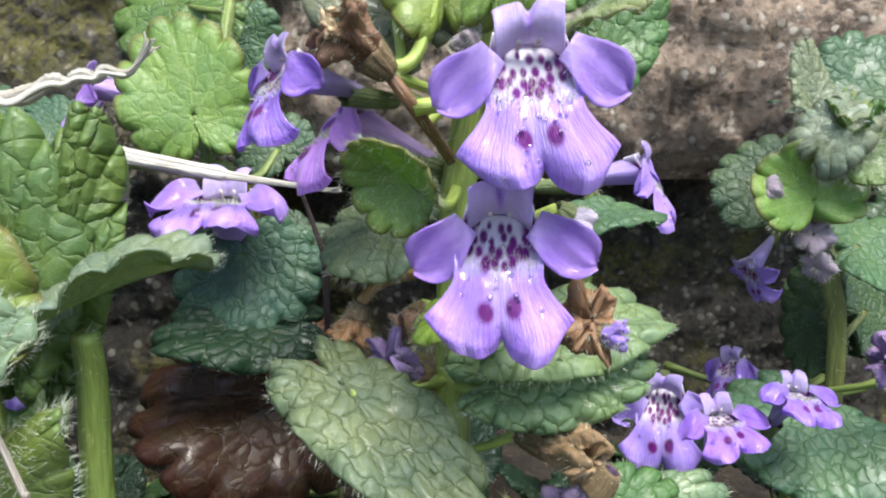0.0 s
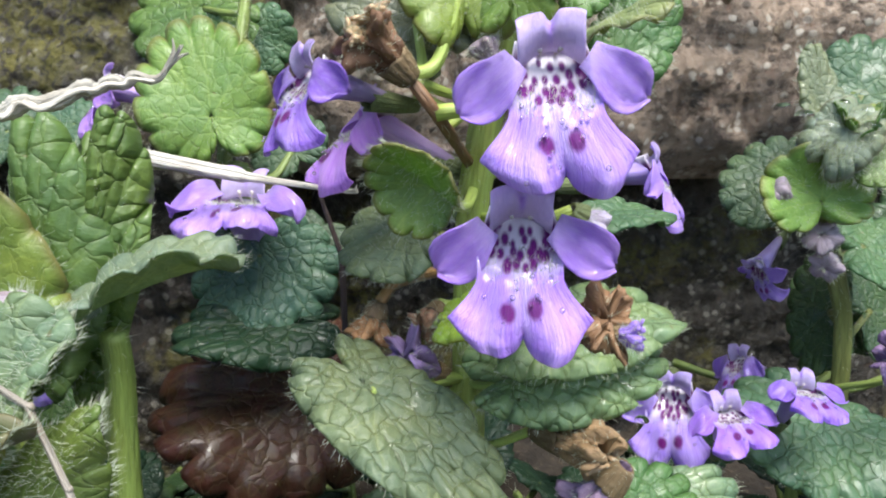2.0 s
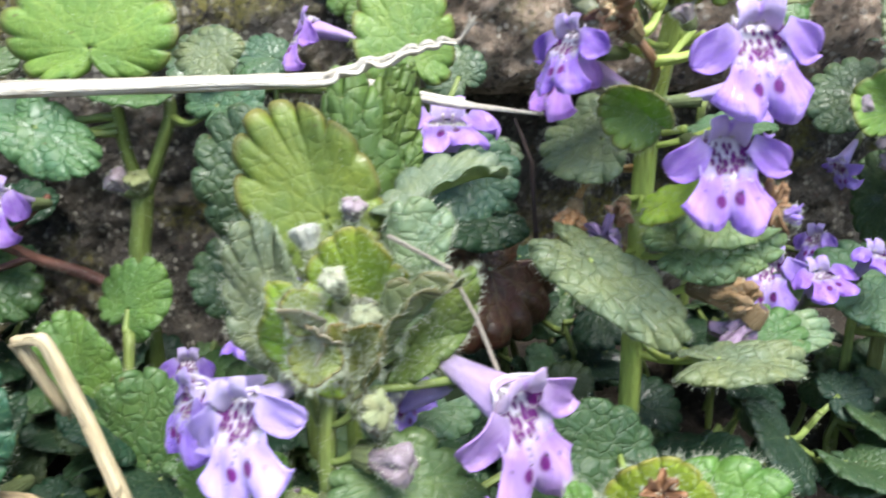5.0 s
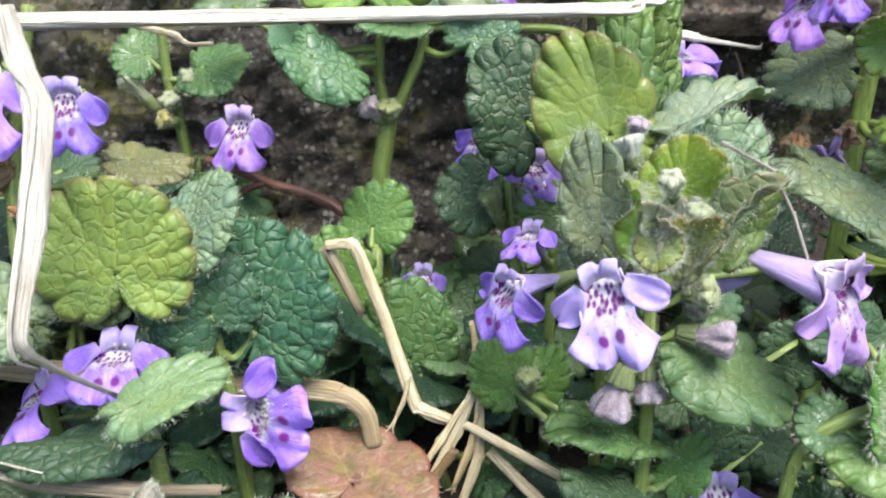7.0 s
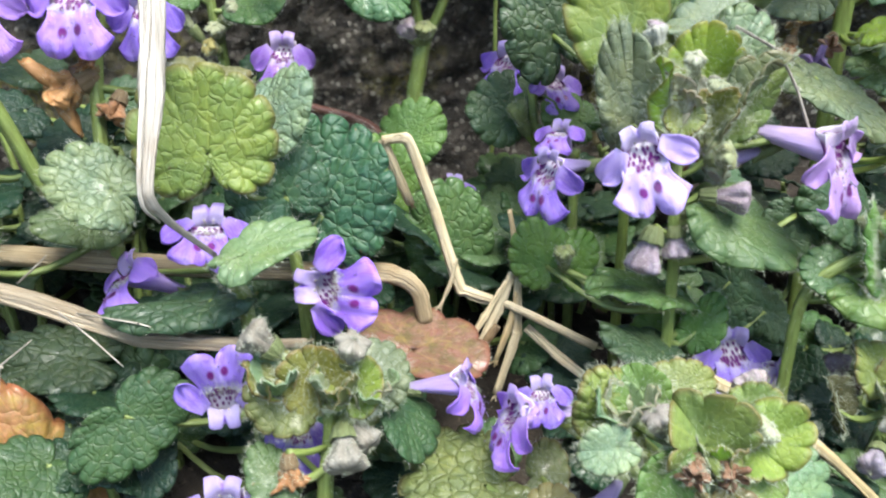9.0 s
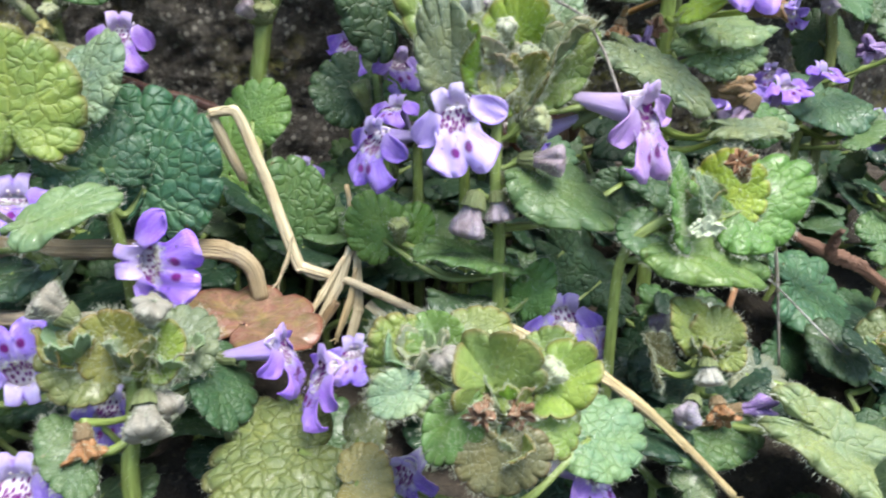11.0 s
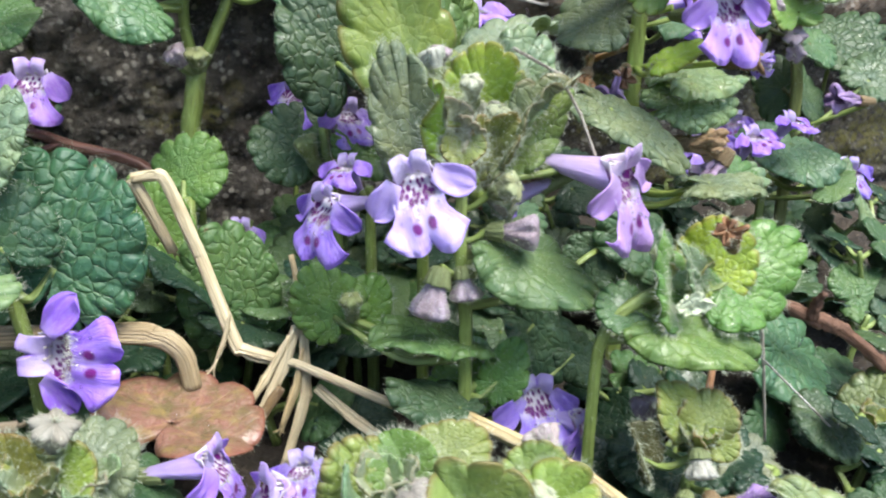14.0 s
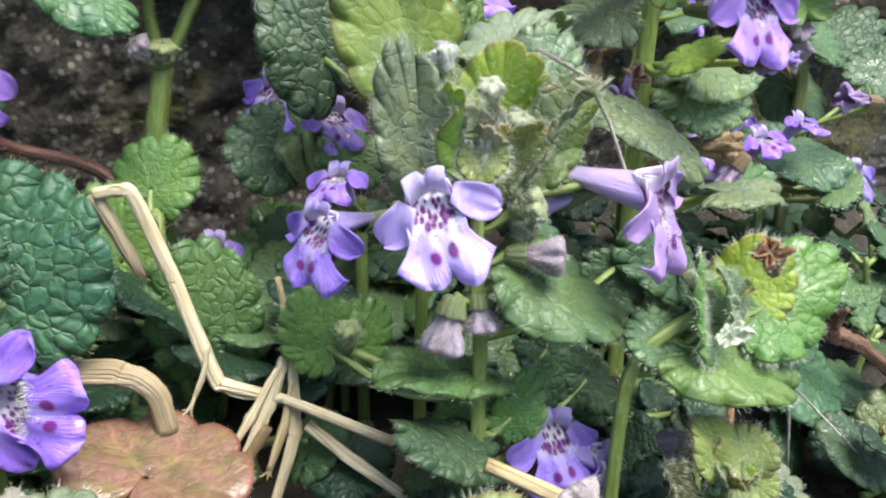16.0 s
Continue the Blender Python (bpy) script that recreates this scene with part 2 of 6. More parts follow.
# ---- mesh helpers, in centimetres ----
def ground_height(x, y):
    """The soil rises a little towards the stone."""
    return 0.9 + 0.26 * np.clip(y, 0, 10) - 0.05 * np.clip(-y, 0, 20)


rng = np.random.default_rng(7)
PLACED = {}


def unit(v):
    v = np.asarray(v, float)
    return v / (np.linalg.norm(v) + 1e-12)


def frame_matrix(origin, ahead, up):
    """A matrix whose y points ahead and whose z is as near to up as can be."""
    y = unit(ahead)
    x = unit(np.cross(y, up))
    z = np.cross(x, y)
    m = Matrix.Identity(4)
    for i in range(3):
        m[i][0], m[i][1], m[i][2], m[i][3] = x[i], y[i], z[i], origin[i] * CM
    return m


def link(name, mesh, material, m=None, parent=None, label="", colour=None):
    """One mesh object at a world matrix, as a part of its parent."""
    ob = new(name, mesh)
    m = m if m is not None else Matrix.Identity(4)
    if material and not mesh.materials:
        mesh.materials.append(material)
    if parent is not None:
        ob.parent = parent
        ob.matrix_basis = PLACED[parent.name].inverted() @ m
    else:
        ob.matrix_basis = m
    PLACED[ob.name] = m.copy()
    if colour is not None:
        ob.color = (*colour[:3], colour[3] if len(colour) > 3 else 1.0)
    return tagged(ob, label) if label else ob


def mesh_from(name, verts, faces, attrs=None, flat=None, smooth=True):
    mesh = bpy.data.meshes.new(name)
    verts = np.asarray(verts, float) * CM
    mesh.from_pydata(verts.tolist(), [], faces)
    for key, values in (attrs or {}).items():
        mesh.attributes.new(key, "FLOAT", "POINT").data.foreach_set("value", np.asarray(values, np.float32).ravel())
    if flat is not None:
        mesh.attributes.new("flat", "FLOAT_VECTOR", "POINT").data.foreach_set("vector", np.asarray(flat, np.float32).ravel())
    if smooth:
        mesh.polygons.foreach_set("use_smooth", np.ones(len(mesh.polygons), bool))
    mesh.update()
    return mesh


def sheet(name, pts, thick=0.0, attrs=None, flat=None, wrap=False):
    """A mesh over a grid of points, with a back at the given thickness."""
    pts = np.asarray(pts, float)
    nu, nv = pts.shape[:2]
    if flat is None:
        v = np.linspace(0, 1, nv)[None, :] * np.ones((nu, 1))
        u = np.linspace(0, 1, nu)[:, None] * np.ones((1, nv))
        flat = np.stack([u, v, 0 * u], -1)
    ids = np.arange(nu * nv).reshape(nu, nv)
    a, b = (ids, np.roll(ids, -1, 0)) if wrap else (ids[:-1], ids[1:])
    quads = np.stack([a[:, :-1], b[:, :-1], b[:, 1:], a[:, 1:]], -1).reshape(-1, 4)
    verts, faces = pts.reshape(-1, 3), quads.tolist()
    attrs = {k: np.asarray(v, float).ravel() for k, v in (attrs or {}).items()}
    flat = np.asarray(flat, float).reshape(-1, 3)
    if thick:
        du, dv = np.gradient(pts, axis=0), np.gradient(pts, axis=1)
        if wrap:
            du = np.roll(pts, -1, 0) - np.roll(pts, 1, 0)
        normal = np.cross(du, dv)
        normal /= np.linalg.norm(normal, axis=-1, keepdims=True) + 1e-12
        back = (pts - normal * thick).reshape(-1, 3)
        n = nu * nv
        faces += (quads[:, ::-1] + n).tolist()
        edges = [ids[:, -1], ids[::-1, 0]] + ([] if wrap else [ids[0, :], ids[-1, ::-1]])
        for edge in edges:
            faces += [[int(p), int(q), int(q) + n, int(p) + n] for p, q in zip(edge[:-1], edge[1:])]
        verts = np.concatenate([verts, back])
        attrs = {k: np.concatenate([v, v]) for k, v in attrs.items()}
        flat = np.concatenate([flat, flat])
    return mesh_from(name, verts, faces, attrs, flat)


def smooth_line(points, per=6):
    """A smooth line through points."""
    p = np.asarray(points, float)
    if len(p) == 2:
        return p[0] + (p[1] - p[0]) * np.linspace(0, 1, per + 1)[:, None]
    q = np.concatenate([2 * p[:1] - p[1:2], p, 2 * p[-1:] - p[-2:-1]])
    out = []
    for a, b, c, d in zip(q[:-3], q[1:-2], q[2:-1], q[3:]):
        t = np.linspace(0, 1, per, endpoint=False)[:, None]
        out.append(0.5 * (2 * b + (c - a) * t + (2 * a - 5 * b + 4 * c - d) * t**2 + (3 * b - a - 3 * c + d) * t**3))
    return np.concatenate(out + [p[-1:]])


def tube_mesh(name, points, radii, sides=10, square=0.0, flatten=1.0, per=6, rough=0.0, seed=0, ridge=0.0):
    """A closed tube along a smooth line; square: how far its section is four-cornered; rough: uneven skin."""
    line = smooth_line(points, per)
    n = len(line)
    r = np.interp(np.linspace(0, 1, n), np.linspace(0, 1, len(radii)), radii)
    tangent = np.gradient(line, axis=0)
    tangent /= np.linalg.norm(tangent, axis=1, keepdims=True)
    side = np.cross(tangent[0], (0.3, -1.0, 0.2))
    rings, dice = [], np.random.default_rng(seed)
    far = np.concatenate([[0], np.cumsum(np.linalg.norm(np.diff(line, axis=0), axis=1))])
    angle = np.linspace(0, 2 * np.pi, sides, endpoint=False)
    lump = dice.normal(0, 1, (n, sides))
    rib = dice.normal(0, 1, sides)
    swell = 1 + 0.5 * ridge * np.interp(far, np.linspace(0, far[-1], 12), dice.normal(0, 1, 12))
    for i in range(n):
        side = unit(side - tangent[i] * (side @ tangent[i]))
        other = np.cross(tangent[i], side)
        k = r[i] * swell[i] * (1 + ridge * rib + square * 0.22 * np.cos(4 * angle) + rough * lump[i])
        rings.append(line[i] + np.outer(np.cos(angle) * k, side) + np.outer(np.sin(angle) * k * flatten, other))
    pts = np.stack(rings, 1)
    flat = np.stack([np.tile(np.cos(angle)[:, None] * r.mean() * 2, (1, n)), np.tile(far, (sides, 1)), np.tile(np.sin(angle)[:, None] * r.mean() * 2, (1, n))], -1)
    ids = np.arange(sides * n).reshape(sides, n)
    a, b = ids, np.roll(ids, -1, 0)
    faces = np.stack([a[:, :-1], b[:, :-1], b[:, 1:], a[:, 1:]], -1).reshape(-1, 4).tolist()
    faces += [ids[::-1, 0].tolist(), ids[:, -1].tolist()]
    return mesh_from(name, pts.reshape(-1, 3), faces, None, flat.reshape(-1, 3)), line


def hair_mesh(roots, ways, length, width, dice):
    """Fine hairs: one thin three-sided spike each."""
    verts, faces = [], []
    for root, way in zip(roots, ways):
        way = unit(unit(way) + dice.normal(0, 0.28, 3))
        long = length * dice.uniform(0.55, 1.2)
        side = unit(np.cross(way, dice.normal(0, 1, 3))) * width
        other = np.cross(way, side)
        k = len(verts)
        verts += [root + side, root - 0.5 * side + 0.87 * other, root - 0.5 * side - 0.87 * other, root + way * long + 0.12 * long * unit(other)]
        faces += [[k, k + 1, k + 3], [k + 1, k + 2, k + 3], [k + 2, k, k + 3]]
    return mesh_from("hairs", verts, faces, smooth=False)


# ---- parts of a ground ivy ----
# deep is near-black green: shade between the plants put into leaf colour
TONES = {
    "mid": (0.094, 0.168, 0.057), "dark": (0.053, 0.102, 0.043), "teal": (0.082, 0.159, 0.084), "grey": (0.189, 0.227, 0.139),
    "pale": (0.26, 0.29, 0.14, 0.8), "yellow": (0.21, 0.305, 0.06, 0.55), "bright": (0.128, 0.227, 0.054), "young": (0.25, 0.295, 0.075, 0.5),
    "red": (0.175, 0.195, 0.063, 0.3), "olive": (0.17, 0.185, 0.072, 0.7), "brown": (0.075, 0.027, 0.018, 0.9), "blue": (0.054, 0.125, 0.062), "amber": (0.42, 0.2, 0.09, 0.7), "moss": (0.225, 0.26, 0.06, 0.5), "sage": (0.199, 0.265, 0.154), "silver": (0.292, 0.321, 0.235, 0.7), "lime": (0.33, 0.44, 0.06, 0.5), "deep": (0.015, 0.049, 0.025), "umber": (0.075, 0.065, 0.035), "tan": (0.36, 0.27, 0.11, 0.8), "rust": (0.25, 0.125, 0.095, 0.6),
}


def leaf_outline(theta, lobes, depth, notch, basal=1.0):
    """The radius of a kidney-shaped, scalloped blade round its stalk, by the angle from its tip."""
    a = np.abs(theta)
    r = np.interp(np.degrees(a), [0, 25, 55, 85, 115, 140, 158, 170, 180], [1.0, 1.0, 1.0, 0.98, 0.90, 0.78, 0.62, 0.42, 0.12])
    r = r * (1 - 0.25 * notch * np.clip((np.degrees(a) - 120) / 60, 0, 1))
    r = r * (1 - (1 - basal) * np.clip((np.degrees(a) - 70) / 75, 0, 1))
    scallop = np.sqrt(np.clip(1 - (2 * np.abs(((lobes * theta / (2 * np.pi)) % 1) - 0.5)) ** 3.4, 0, 1))
    return r * (1 - depth * (1 - scallop) * np.clip((178 - np.degrees(a)) / 30, 0, 1))


def leaf_mesh(length, width, seed, cup=0.0, fold=0.0, droop=0.0, wave=0.06, quilt=1.0, lobes=15, depth=0.17, curl=0.0, basal=1.0, fine=1.0):
    dice = np.random.default_rng(seed)
    nt, nr = int(132 * max(fine, 0.7)), int(17 * fine)
    theta = np.linspace(-np.pi * 0.985, np.pi * 0.985, nt)[:, None]
    jitter = 1 + 0.05 * np.interp(theta[:, 0], np.linspace(-np.pi, np.pi, 9), dice.normal(0, 1, 9))
    rho = np.linspace(0.02, 1, nr)[None, :] ** 0.9
    lobes, turn = lobes + int(dice.integers(-1, 2)), 0.06 * dice.normal()
    edge = leaf_outline(theta[:, 0] + turn, lobes, depth, dice.uniform(0.3, 1), basal) * jitter
    x0, y0 = np.sin(theta) * edge[:, None], np.cos(theta) * edge[:, None]
    stretch = width / (np.ptp(x0) * length)
    x, y = x0 * rho * stretch, y0 * rho
    # veins fan out to the scallops; the blade swells between them
    phase = lobes * (theta + turn) / (2 * np.pi) + 0.5
    off = np.abs((phase / 2) % 1 - 0.5) * 2 * np.ones_like(rho)
    main, branch = off * rho, np.abs(off - np.clip((rho - 0.30) / 0.62, 0, 1)) * rho + (rho < 0.3)
    z = quilt * 0.014 * np.minimum(1 - np.exp(-main / 0.07), 1 - np.exp(-branch / 0.06)) * np.clip(rho * 2, 0, 1)
    z = z - 0.05 * (np.cos(2 * np.pi * phase) < -0.2) * (-np.cos(2 * np.pi * phase) - 0.2) * np.clip((rho - 0.55) / 0.45, 0, 1) ** 1.5
    r2 = x**2 + (y - 0.2) ** 2
    z = z + cup * r2 + fold * np.sqrt(x**2 + 0.002) - droop * np.clip(y, 0, None) ** 2 - curl * np.clip(rho - 0.72, 0, 1) ** 2 * 3
    z = z + wave * rho**2 * (np.sin(theta * 3 + dice.uniform(0, 6)) + 0.6 * np.sin(theta * 5 + dice.uniform(0, 6)))
    z = z - 0.06 * np.clip(rho - 0.86, 0, 1) / 0.14 * (0.5 + 0.5 * np.abs(np.sin(np.pi * phase)))
    pts = np.stack([x * length, y * length, z * length], -1)
    rim = np.clip((rho - 0.90) / 0.10, 0, 1) * np.ones_like(x)
    flat = np.stack([x * length + seed % 17, y * length, 0 * x], -1)
    fan = np.stack([phase + 0 * x, rho + 0 * x, 0 * x], -1)
    mesh = sheet("leaf", pts[::-1], 0.02, {"rim": rim[::-1], "puff": np.full(x.shape, quilt * min(length, 1.5) / 1.3)}, flat[::-1])
    fold_scale = 1.0 + 0.35 * min(length, 1.8)
    cell = np.stack([x * 5.4 * fold_scale, y * 4.9 * fold_scale, 0 * x + seed % 29], -1)
    for key, values in (("fan", fan), ("cell", cell)):
        both = np.concatenate([values[::-1].reshape(-1, 3)] * 2).astype(np.float32)
        mesh.attributes.new(key, "FLOAT_VECTOR", "POINT").data.foreach_set("vector", both.ravel())
    return mesh, pts


class Plant:
    """One ground ivy shoot: a stem on the ground, with its leaves, flowers and buds as parts."""

    def __init__(self, points, radius=(0.085, 0.06), label="hairy green ground ivy shoot", colour=(0.22, 0.30, 0.08)):
        self.root = new("ground_ivy")
        self.root.empty_display_size = 0.002
        m = Matrix.Translation([c * CM for c in points[0]])
        self.root.matrix_basis = m
        PLACED[self.root.name] = m
        tagged(self.root, label, "ground ivy", "ground ivy shoots")
        self.n = 0
        self.colour = colour
        mesh, self.line = tube_mesh("stem", points, radius, 12, 1.0, rough=0.015, seed=len(PLACED))
        stem = link("stem", mesh, STEM, None, self.root, "", colour)
        self.fuzz(stem, self.line, radius[0], 80)

    def fuzz(self, parent, line, radius, per_cm):
        far = np.linalg.norm(np.diff(line, axis=0), axis=1).sum()
        count = int(min(800, far * per_cm))
        dice = np.random.default_rng(len(PLACED))
        at = dice.uniform(0, len(line) - 1.001, count)
        roots = np.array([line[int(a)] + (line[int(a) + 1] - line[int(a)]) * (a % 1) for a in at])
        ways = dice.normal(0, 1, (count, 3))
        link("hairs", hair_mesh(roots, ways, radius * 1.0 + 0.085, 0.003, dice), HAIR, None, parent)

    def branch(self, points, radius=(0.08, 0.06), colour=None):
        """A side stem, to which leaves and flowers are joined as to the stem."""
        mesh, line = tube_mesh("side_stem", points, radius, 10, 0.8, rough=0.015, seed=len(PLACED))
        side = link("side_stem", mesh, STEM, None, self.root, "", colour or self.colour)
        self.fuzz(side, line, radius[0], 60)
        self.line = np.concatenate([self.line, line])

    def joint(self, point):
        """The place on the stem to which a stalk that ends at a point runs down."""
        p = np.asarray(point, float)
        d = np.linalg.norm(self.line - p, axis=1) + 2.0 * np.clip(self.line[:, 2] - p[2] + 0.1, 0, None)
        if d.min() > 2.3:
            # too far from the stem: it rises from the creeping runner in the litter below
            return p + (0.15 * np.sin(7 * p[0]), 0.45, ground_height(p[0], p[1] + 0.45) - p[2] - 0.1)
        return self.line[d.argmin()]

    def leaf(self, base, tip, normal, width, tone="mid", stalk=True, fine=1.0, hairs=1.0, label="", **shape):
        self.n += 1
        base, tip = np.asarray(base, float), np.asarray(tip, float)
        seed = int(abs(base @ (131, 57, 19)) * 10) % 9973
        if "basal" not in shape:
            # the whole blade lies between base and tip: the stalk meets it at the notch between its hind lobes
            base = base + 0.28 * (tip - base)
            shape["basal"] = 0.8
        length = np.linalg.norm(tip - base)
        shape.setdefault("quilt", {"yellow": 0.25, "bright": 0.55, "young": 0.6, "red": 0.6, "pale": 0.55, "silver": 0.6, "lime": 0.5, "moss": 0.55}.get(tone, 0.75))
        mesh, pts = leaf_mesh(length, width, seed, fine=fine, **shape)
        colour = np.array((*TONES[tone], 1.0)[:4])
        colour[:3] *= np.random.default_rng(seed).uniform(0.88, 1.14, 3)
        m = frame_matrix(base, tip - base, normal)
        blade = link("leaf", mesh, LEAF, m, self.root, label, colour)
        dice = np.random.default_rng(seed + 1)
        hairs *= 0.5 if tone in ("dark", "deep", "teal") else 1.0
        if hairs:
            rim = pts[:, -1]
            pick = dice.integers(0, len(rim), int(230 * hairs))
            roots, out = rim[pick], rim[pick] - pts[pick, -4]
            some = pts[dice.integers(0, pts.shape[0], int(380 * hairs)), dice.integers(4, pts.shape[1], int(380 * hairs))]
            roots = np.concatenate([roots, some])
            out = np.concatenate([out / (np.linalg.norm(out, axis=1, keepdims=True) + 1e-9) + (0, 0, 0.35), some * 0 + (0, 0, 1.0)])
            link("hairs", hair_mesh(roots, out, 0.06 if hairs < 0.9 else 0.085 if hairs < 1.8 else 0.1, 0.0013 if hairs < 0.9 else 0.0017 if hairs < 1.8 else 0.0022, dice), HAIR, m, blade)
        if stalk:
            end = self.joint(base)
            mid = (base + end) / 2 + (0, 0, -0.12 * np.linalg.norm(base - end)) - 0.12 * (tip - base)
            if np.linalg.norm(base - end) > 0.08:
                mesh, line = tube_mesh("leaf_stalk", [end, mid, base], (0.055, 0.045, 0.038), 8, 0.5, seed=seed)
                stalk_ob = link("leaf_stalk", mesh, STEM, None, blade, "", self.colour)
        return blade

    def flower(self, mouth, ahead, up=(0, 0, 1), size=1.0, kind=0, tone=(0.55, 0.30, 0.90), stalk=True, label=""):
        mouth, ahead = np.asarray(mouth, float), unit(ahead)
        m = frame_matrix(mouth, ahead, up) @ Matrix.Diagonal((size, size, size, 1))
        kind = 2 * kind + int(abs(mouth @ (13, 29, 41)) * 10) % 2
        colour = np.array(tone) * np.random.default_rng(int(abs(mouth @ (97, 31, 7)) * 10)).uniform(0.9, 1.12, 3)
        tube = link("flower", FLOWER[kind]["tube"], PETAL, m, self.root, label, colour)
        for name in ("upper_lip", "lower_lip"):
            link(name, FLOWER[kind][name], PETAL, m, tube, "", colour)
        for mesh in FLOWER[kind]["side_lobe"]:
            link("side_lobe", mesh, PETAL, m, tube, "", colour)
        link("calyx", FLOWER[kind]["calyx"], BUD, m, tube, "green hairy calyx", (0.17, 0.22, 0.09))
        link("beard", FLOWER[kind]["beard"], HAIR, m, tube, "white throat hairs")
        link("dew", FLOWER[kind]["dew"], WATER, m, tube, "fine clear water drops")
        for mesh in FLOWER[kind]["stamen"]:
            link("stamen", mesh, BUD, m, tube, "", (0.75, 0.7, 0.72))
        if stalk:
            self.stalk(tube, mouth - ahead * 1.42 * size)
        return tube

    def crown(self, at, size, count, tones):
        """A shaggy tip: small, folded, hairy young leaves that stand up round a tuft of buds."""
        dice = np.random.default_rng(int(abs(at[0] * 71 + at[2] * 13) * 10))
        turn = dice.uniform(0, 6)
        for i in range(count):
            a = turn + 2 * np.pi * (i + dice.uniform(-0.25, 0.25)) / count
            lean = dice.uniform(0.35, 0.9)
            way = unit((np.cos(a) * lean, np.sin(a) * lean - 0.1, 0.85))
            base = np.asarray(at, float) + (0.25 * size * np.cos(a), 0.25 * size * np.sin(a), dice.uniform(-0.35, 0.0) * size)
            long = size * dice.uniform(0.75, 1.3)
            normal = unit(np.array((-np.cos(a), -np.sin(a) - 0.3, 0.5)) + dice.normal(0, 0.2, 3))
            self.leaf(base, base + way * long, normal, long * dice.uniform(0.7, 1.0), tones[i % len(tones)], stalk=False, fine=0.7, hairs=0.7, cup=dice.uniform(0.1, 0.45), fold=dice.uniform(0.2, 0.6), wave=0.10, lobes=11, depth=0.2, quilt=0.4)

    def stalk(self, parent, base):
        end = self.joint(base)
        if np.linalg.norm(base - end) > 0.05:
            mid = (base + end) / 2 + (0, 0, -0.03)
            mesh, _ = tube_mesh("flower_stalk", [end, mid, base], (0.035, 0.038, 0.05), 8)
            link("flower_stalk", mesh, STEM, None, parent, "", self.colour)

    def bud(self, tip, base, width=0.3, tone=(0.36, 0.30, 0.36), kind="bud", stalk=True, label="closed hairy grey-lilac flower bud"):
        tip, base = np.asarray(tip, float), np.asarray(base, float)
        length = np.linalg.norm(tip - base)
        mesh, pts = bud_mesh(length, width, kind, int(abs(tip @ (53, 91, 17)) * 10) % 997)
        m = frame_matrix(base, tip - base, (0.1, 0.2, 1))
        body = link("flower_bud", mesh, BUD if kind == "bud" else DRY, m, self.root, label, tone)
        green = (0.16, 0.2, 0.08) if kind == "bud" else (0.2, 0.14, 0.07)
        link("calyx", calyx_mesh(length * 0.34, width * (0.27 if kind != "bud" else 0.30), 11), BUD, m, body, "", green)
        dice = np.random.default_rng(len(PLACED))
        pick = pts.reshape(-1, 3)[dice.integers(0, pts.shape[0] * pts.shape[1], 420)]
        link("hairs", hair_mesh(pick, pick * (1, 0, 1) + (0, 0.02, 0), 0.07, 0.0027, dice), HAIR, m, body)
        if stalk:
            self.stalk(body, base)
        return body


def calyx_mesh(length, radius, ribs=15):
    """A ribbed tube with five teeth, from the origin along y."""
    n, k = 60, 14
    angle = np.linspace(0, 2 * np.pi, n, endpoint=False)[:, None]
    v = np.linspace(0, 1, k)[None, :]
    tooth = 0.78 + 0.22 * np.abs(np.cos(2.5 * angle)) ** 0.8
    y = length * v * np.where(v > 0.7, 0.7 / np.maximum(v, 0.7) + (v - 0.7) / np.maximum(v, 0.7) * (tooth * 1.35), 1)
    r = radius * (0.55 + 0.62 * v**0.6) * (1 + 0.045 * np.cos(ribs * angle))
    pts = np.stack([np.cos(angle) * r, y, np.sin(angle) * r], -1)
    return sheet("calyx", pts, 0.012, None, np.stack([angle * radius * 4 * np.ones_like(v), y, 0 * y], -1), wrap=True)


def bud_mesh(length, width, kind, seed):
    """A closed bud that swells to its folded tip, or a withered, crumpled one."""
    dice = np.random.default_rng(seed)
    n, k = 56, 30
    angle, v = np.linspace(0, 2 * np.pi, n, endpoint=False)[:, None], np.linspace(0, 1, k)[None, :]
    prof = np.interp(v[0], [0, 0.3, 0.55, 0.75, 0.9, 0.97, 1.0], [0.30, 0.42, 0.64, 0.92, 1.0, 0.75, 0.08])[None, :]
    fold = 1 + 0.17 * np.cos(5 * angle + 3 * v) * v + 0.08 * np.cos(9 * angle - 5 * v) * v
    y = length * v * np.ones_like(angle)
    r = width / 2 * prof * fold
    if kind != "bud":
        a, b, c = dice.uniform(0, 6, 3)
        r = r * (1 + 0.34 * np.sin(4 * angle + a + 6 * v) * v + 0.24 * np.sin(7 * angle + b - 11 * v) * v + dice.normal(0, 0.06, (n, k)) * v)
        y = y + length * 0.10 * v**3 * np.sin(5 * angle + c)
        for i in range(n):
            for j in range(k):
                p = Vector((np.cos(angle[i, 0]) * 2.2, float(v[0, j]) * 5, np.sin(angle[i, 0]) * 2.2 + seed))
                r[i, j] *= 1 + 0.55 * v[0, j] * noise.noise(p)
        prof2 = np.interp(v, [0, 0.9, 1.0], [0, 0, -0.25])
        y = y + length * prof2
    pts = np.stack([np.cos(angle) * r, y, np.sin(angle) * r], -1)
    flat = np.stack([np.cos(angle) * 0.4 * np.ones_like(v), y, np.sin(angle) * 0.4 * np.ones_like(v)], -1)
    return sheet("flower_bud", pts, 0.01, None, flat + seed % 13, wrap=True), pts


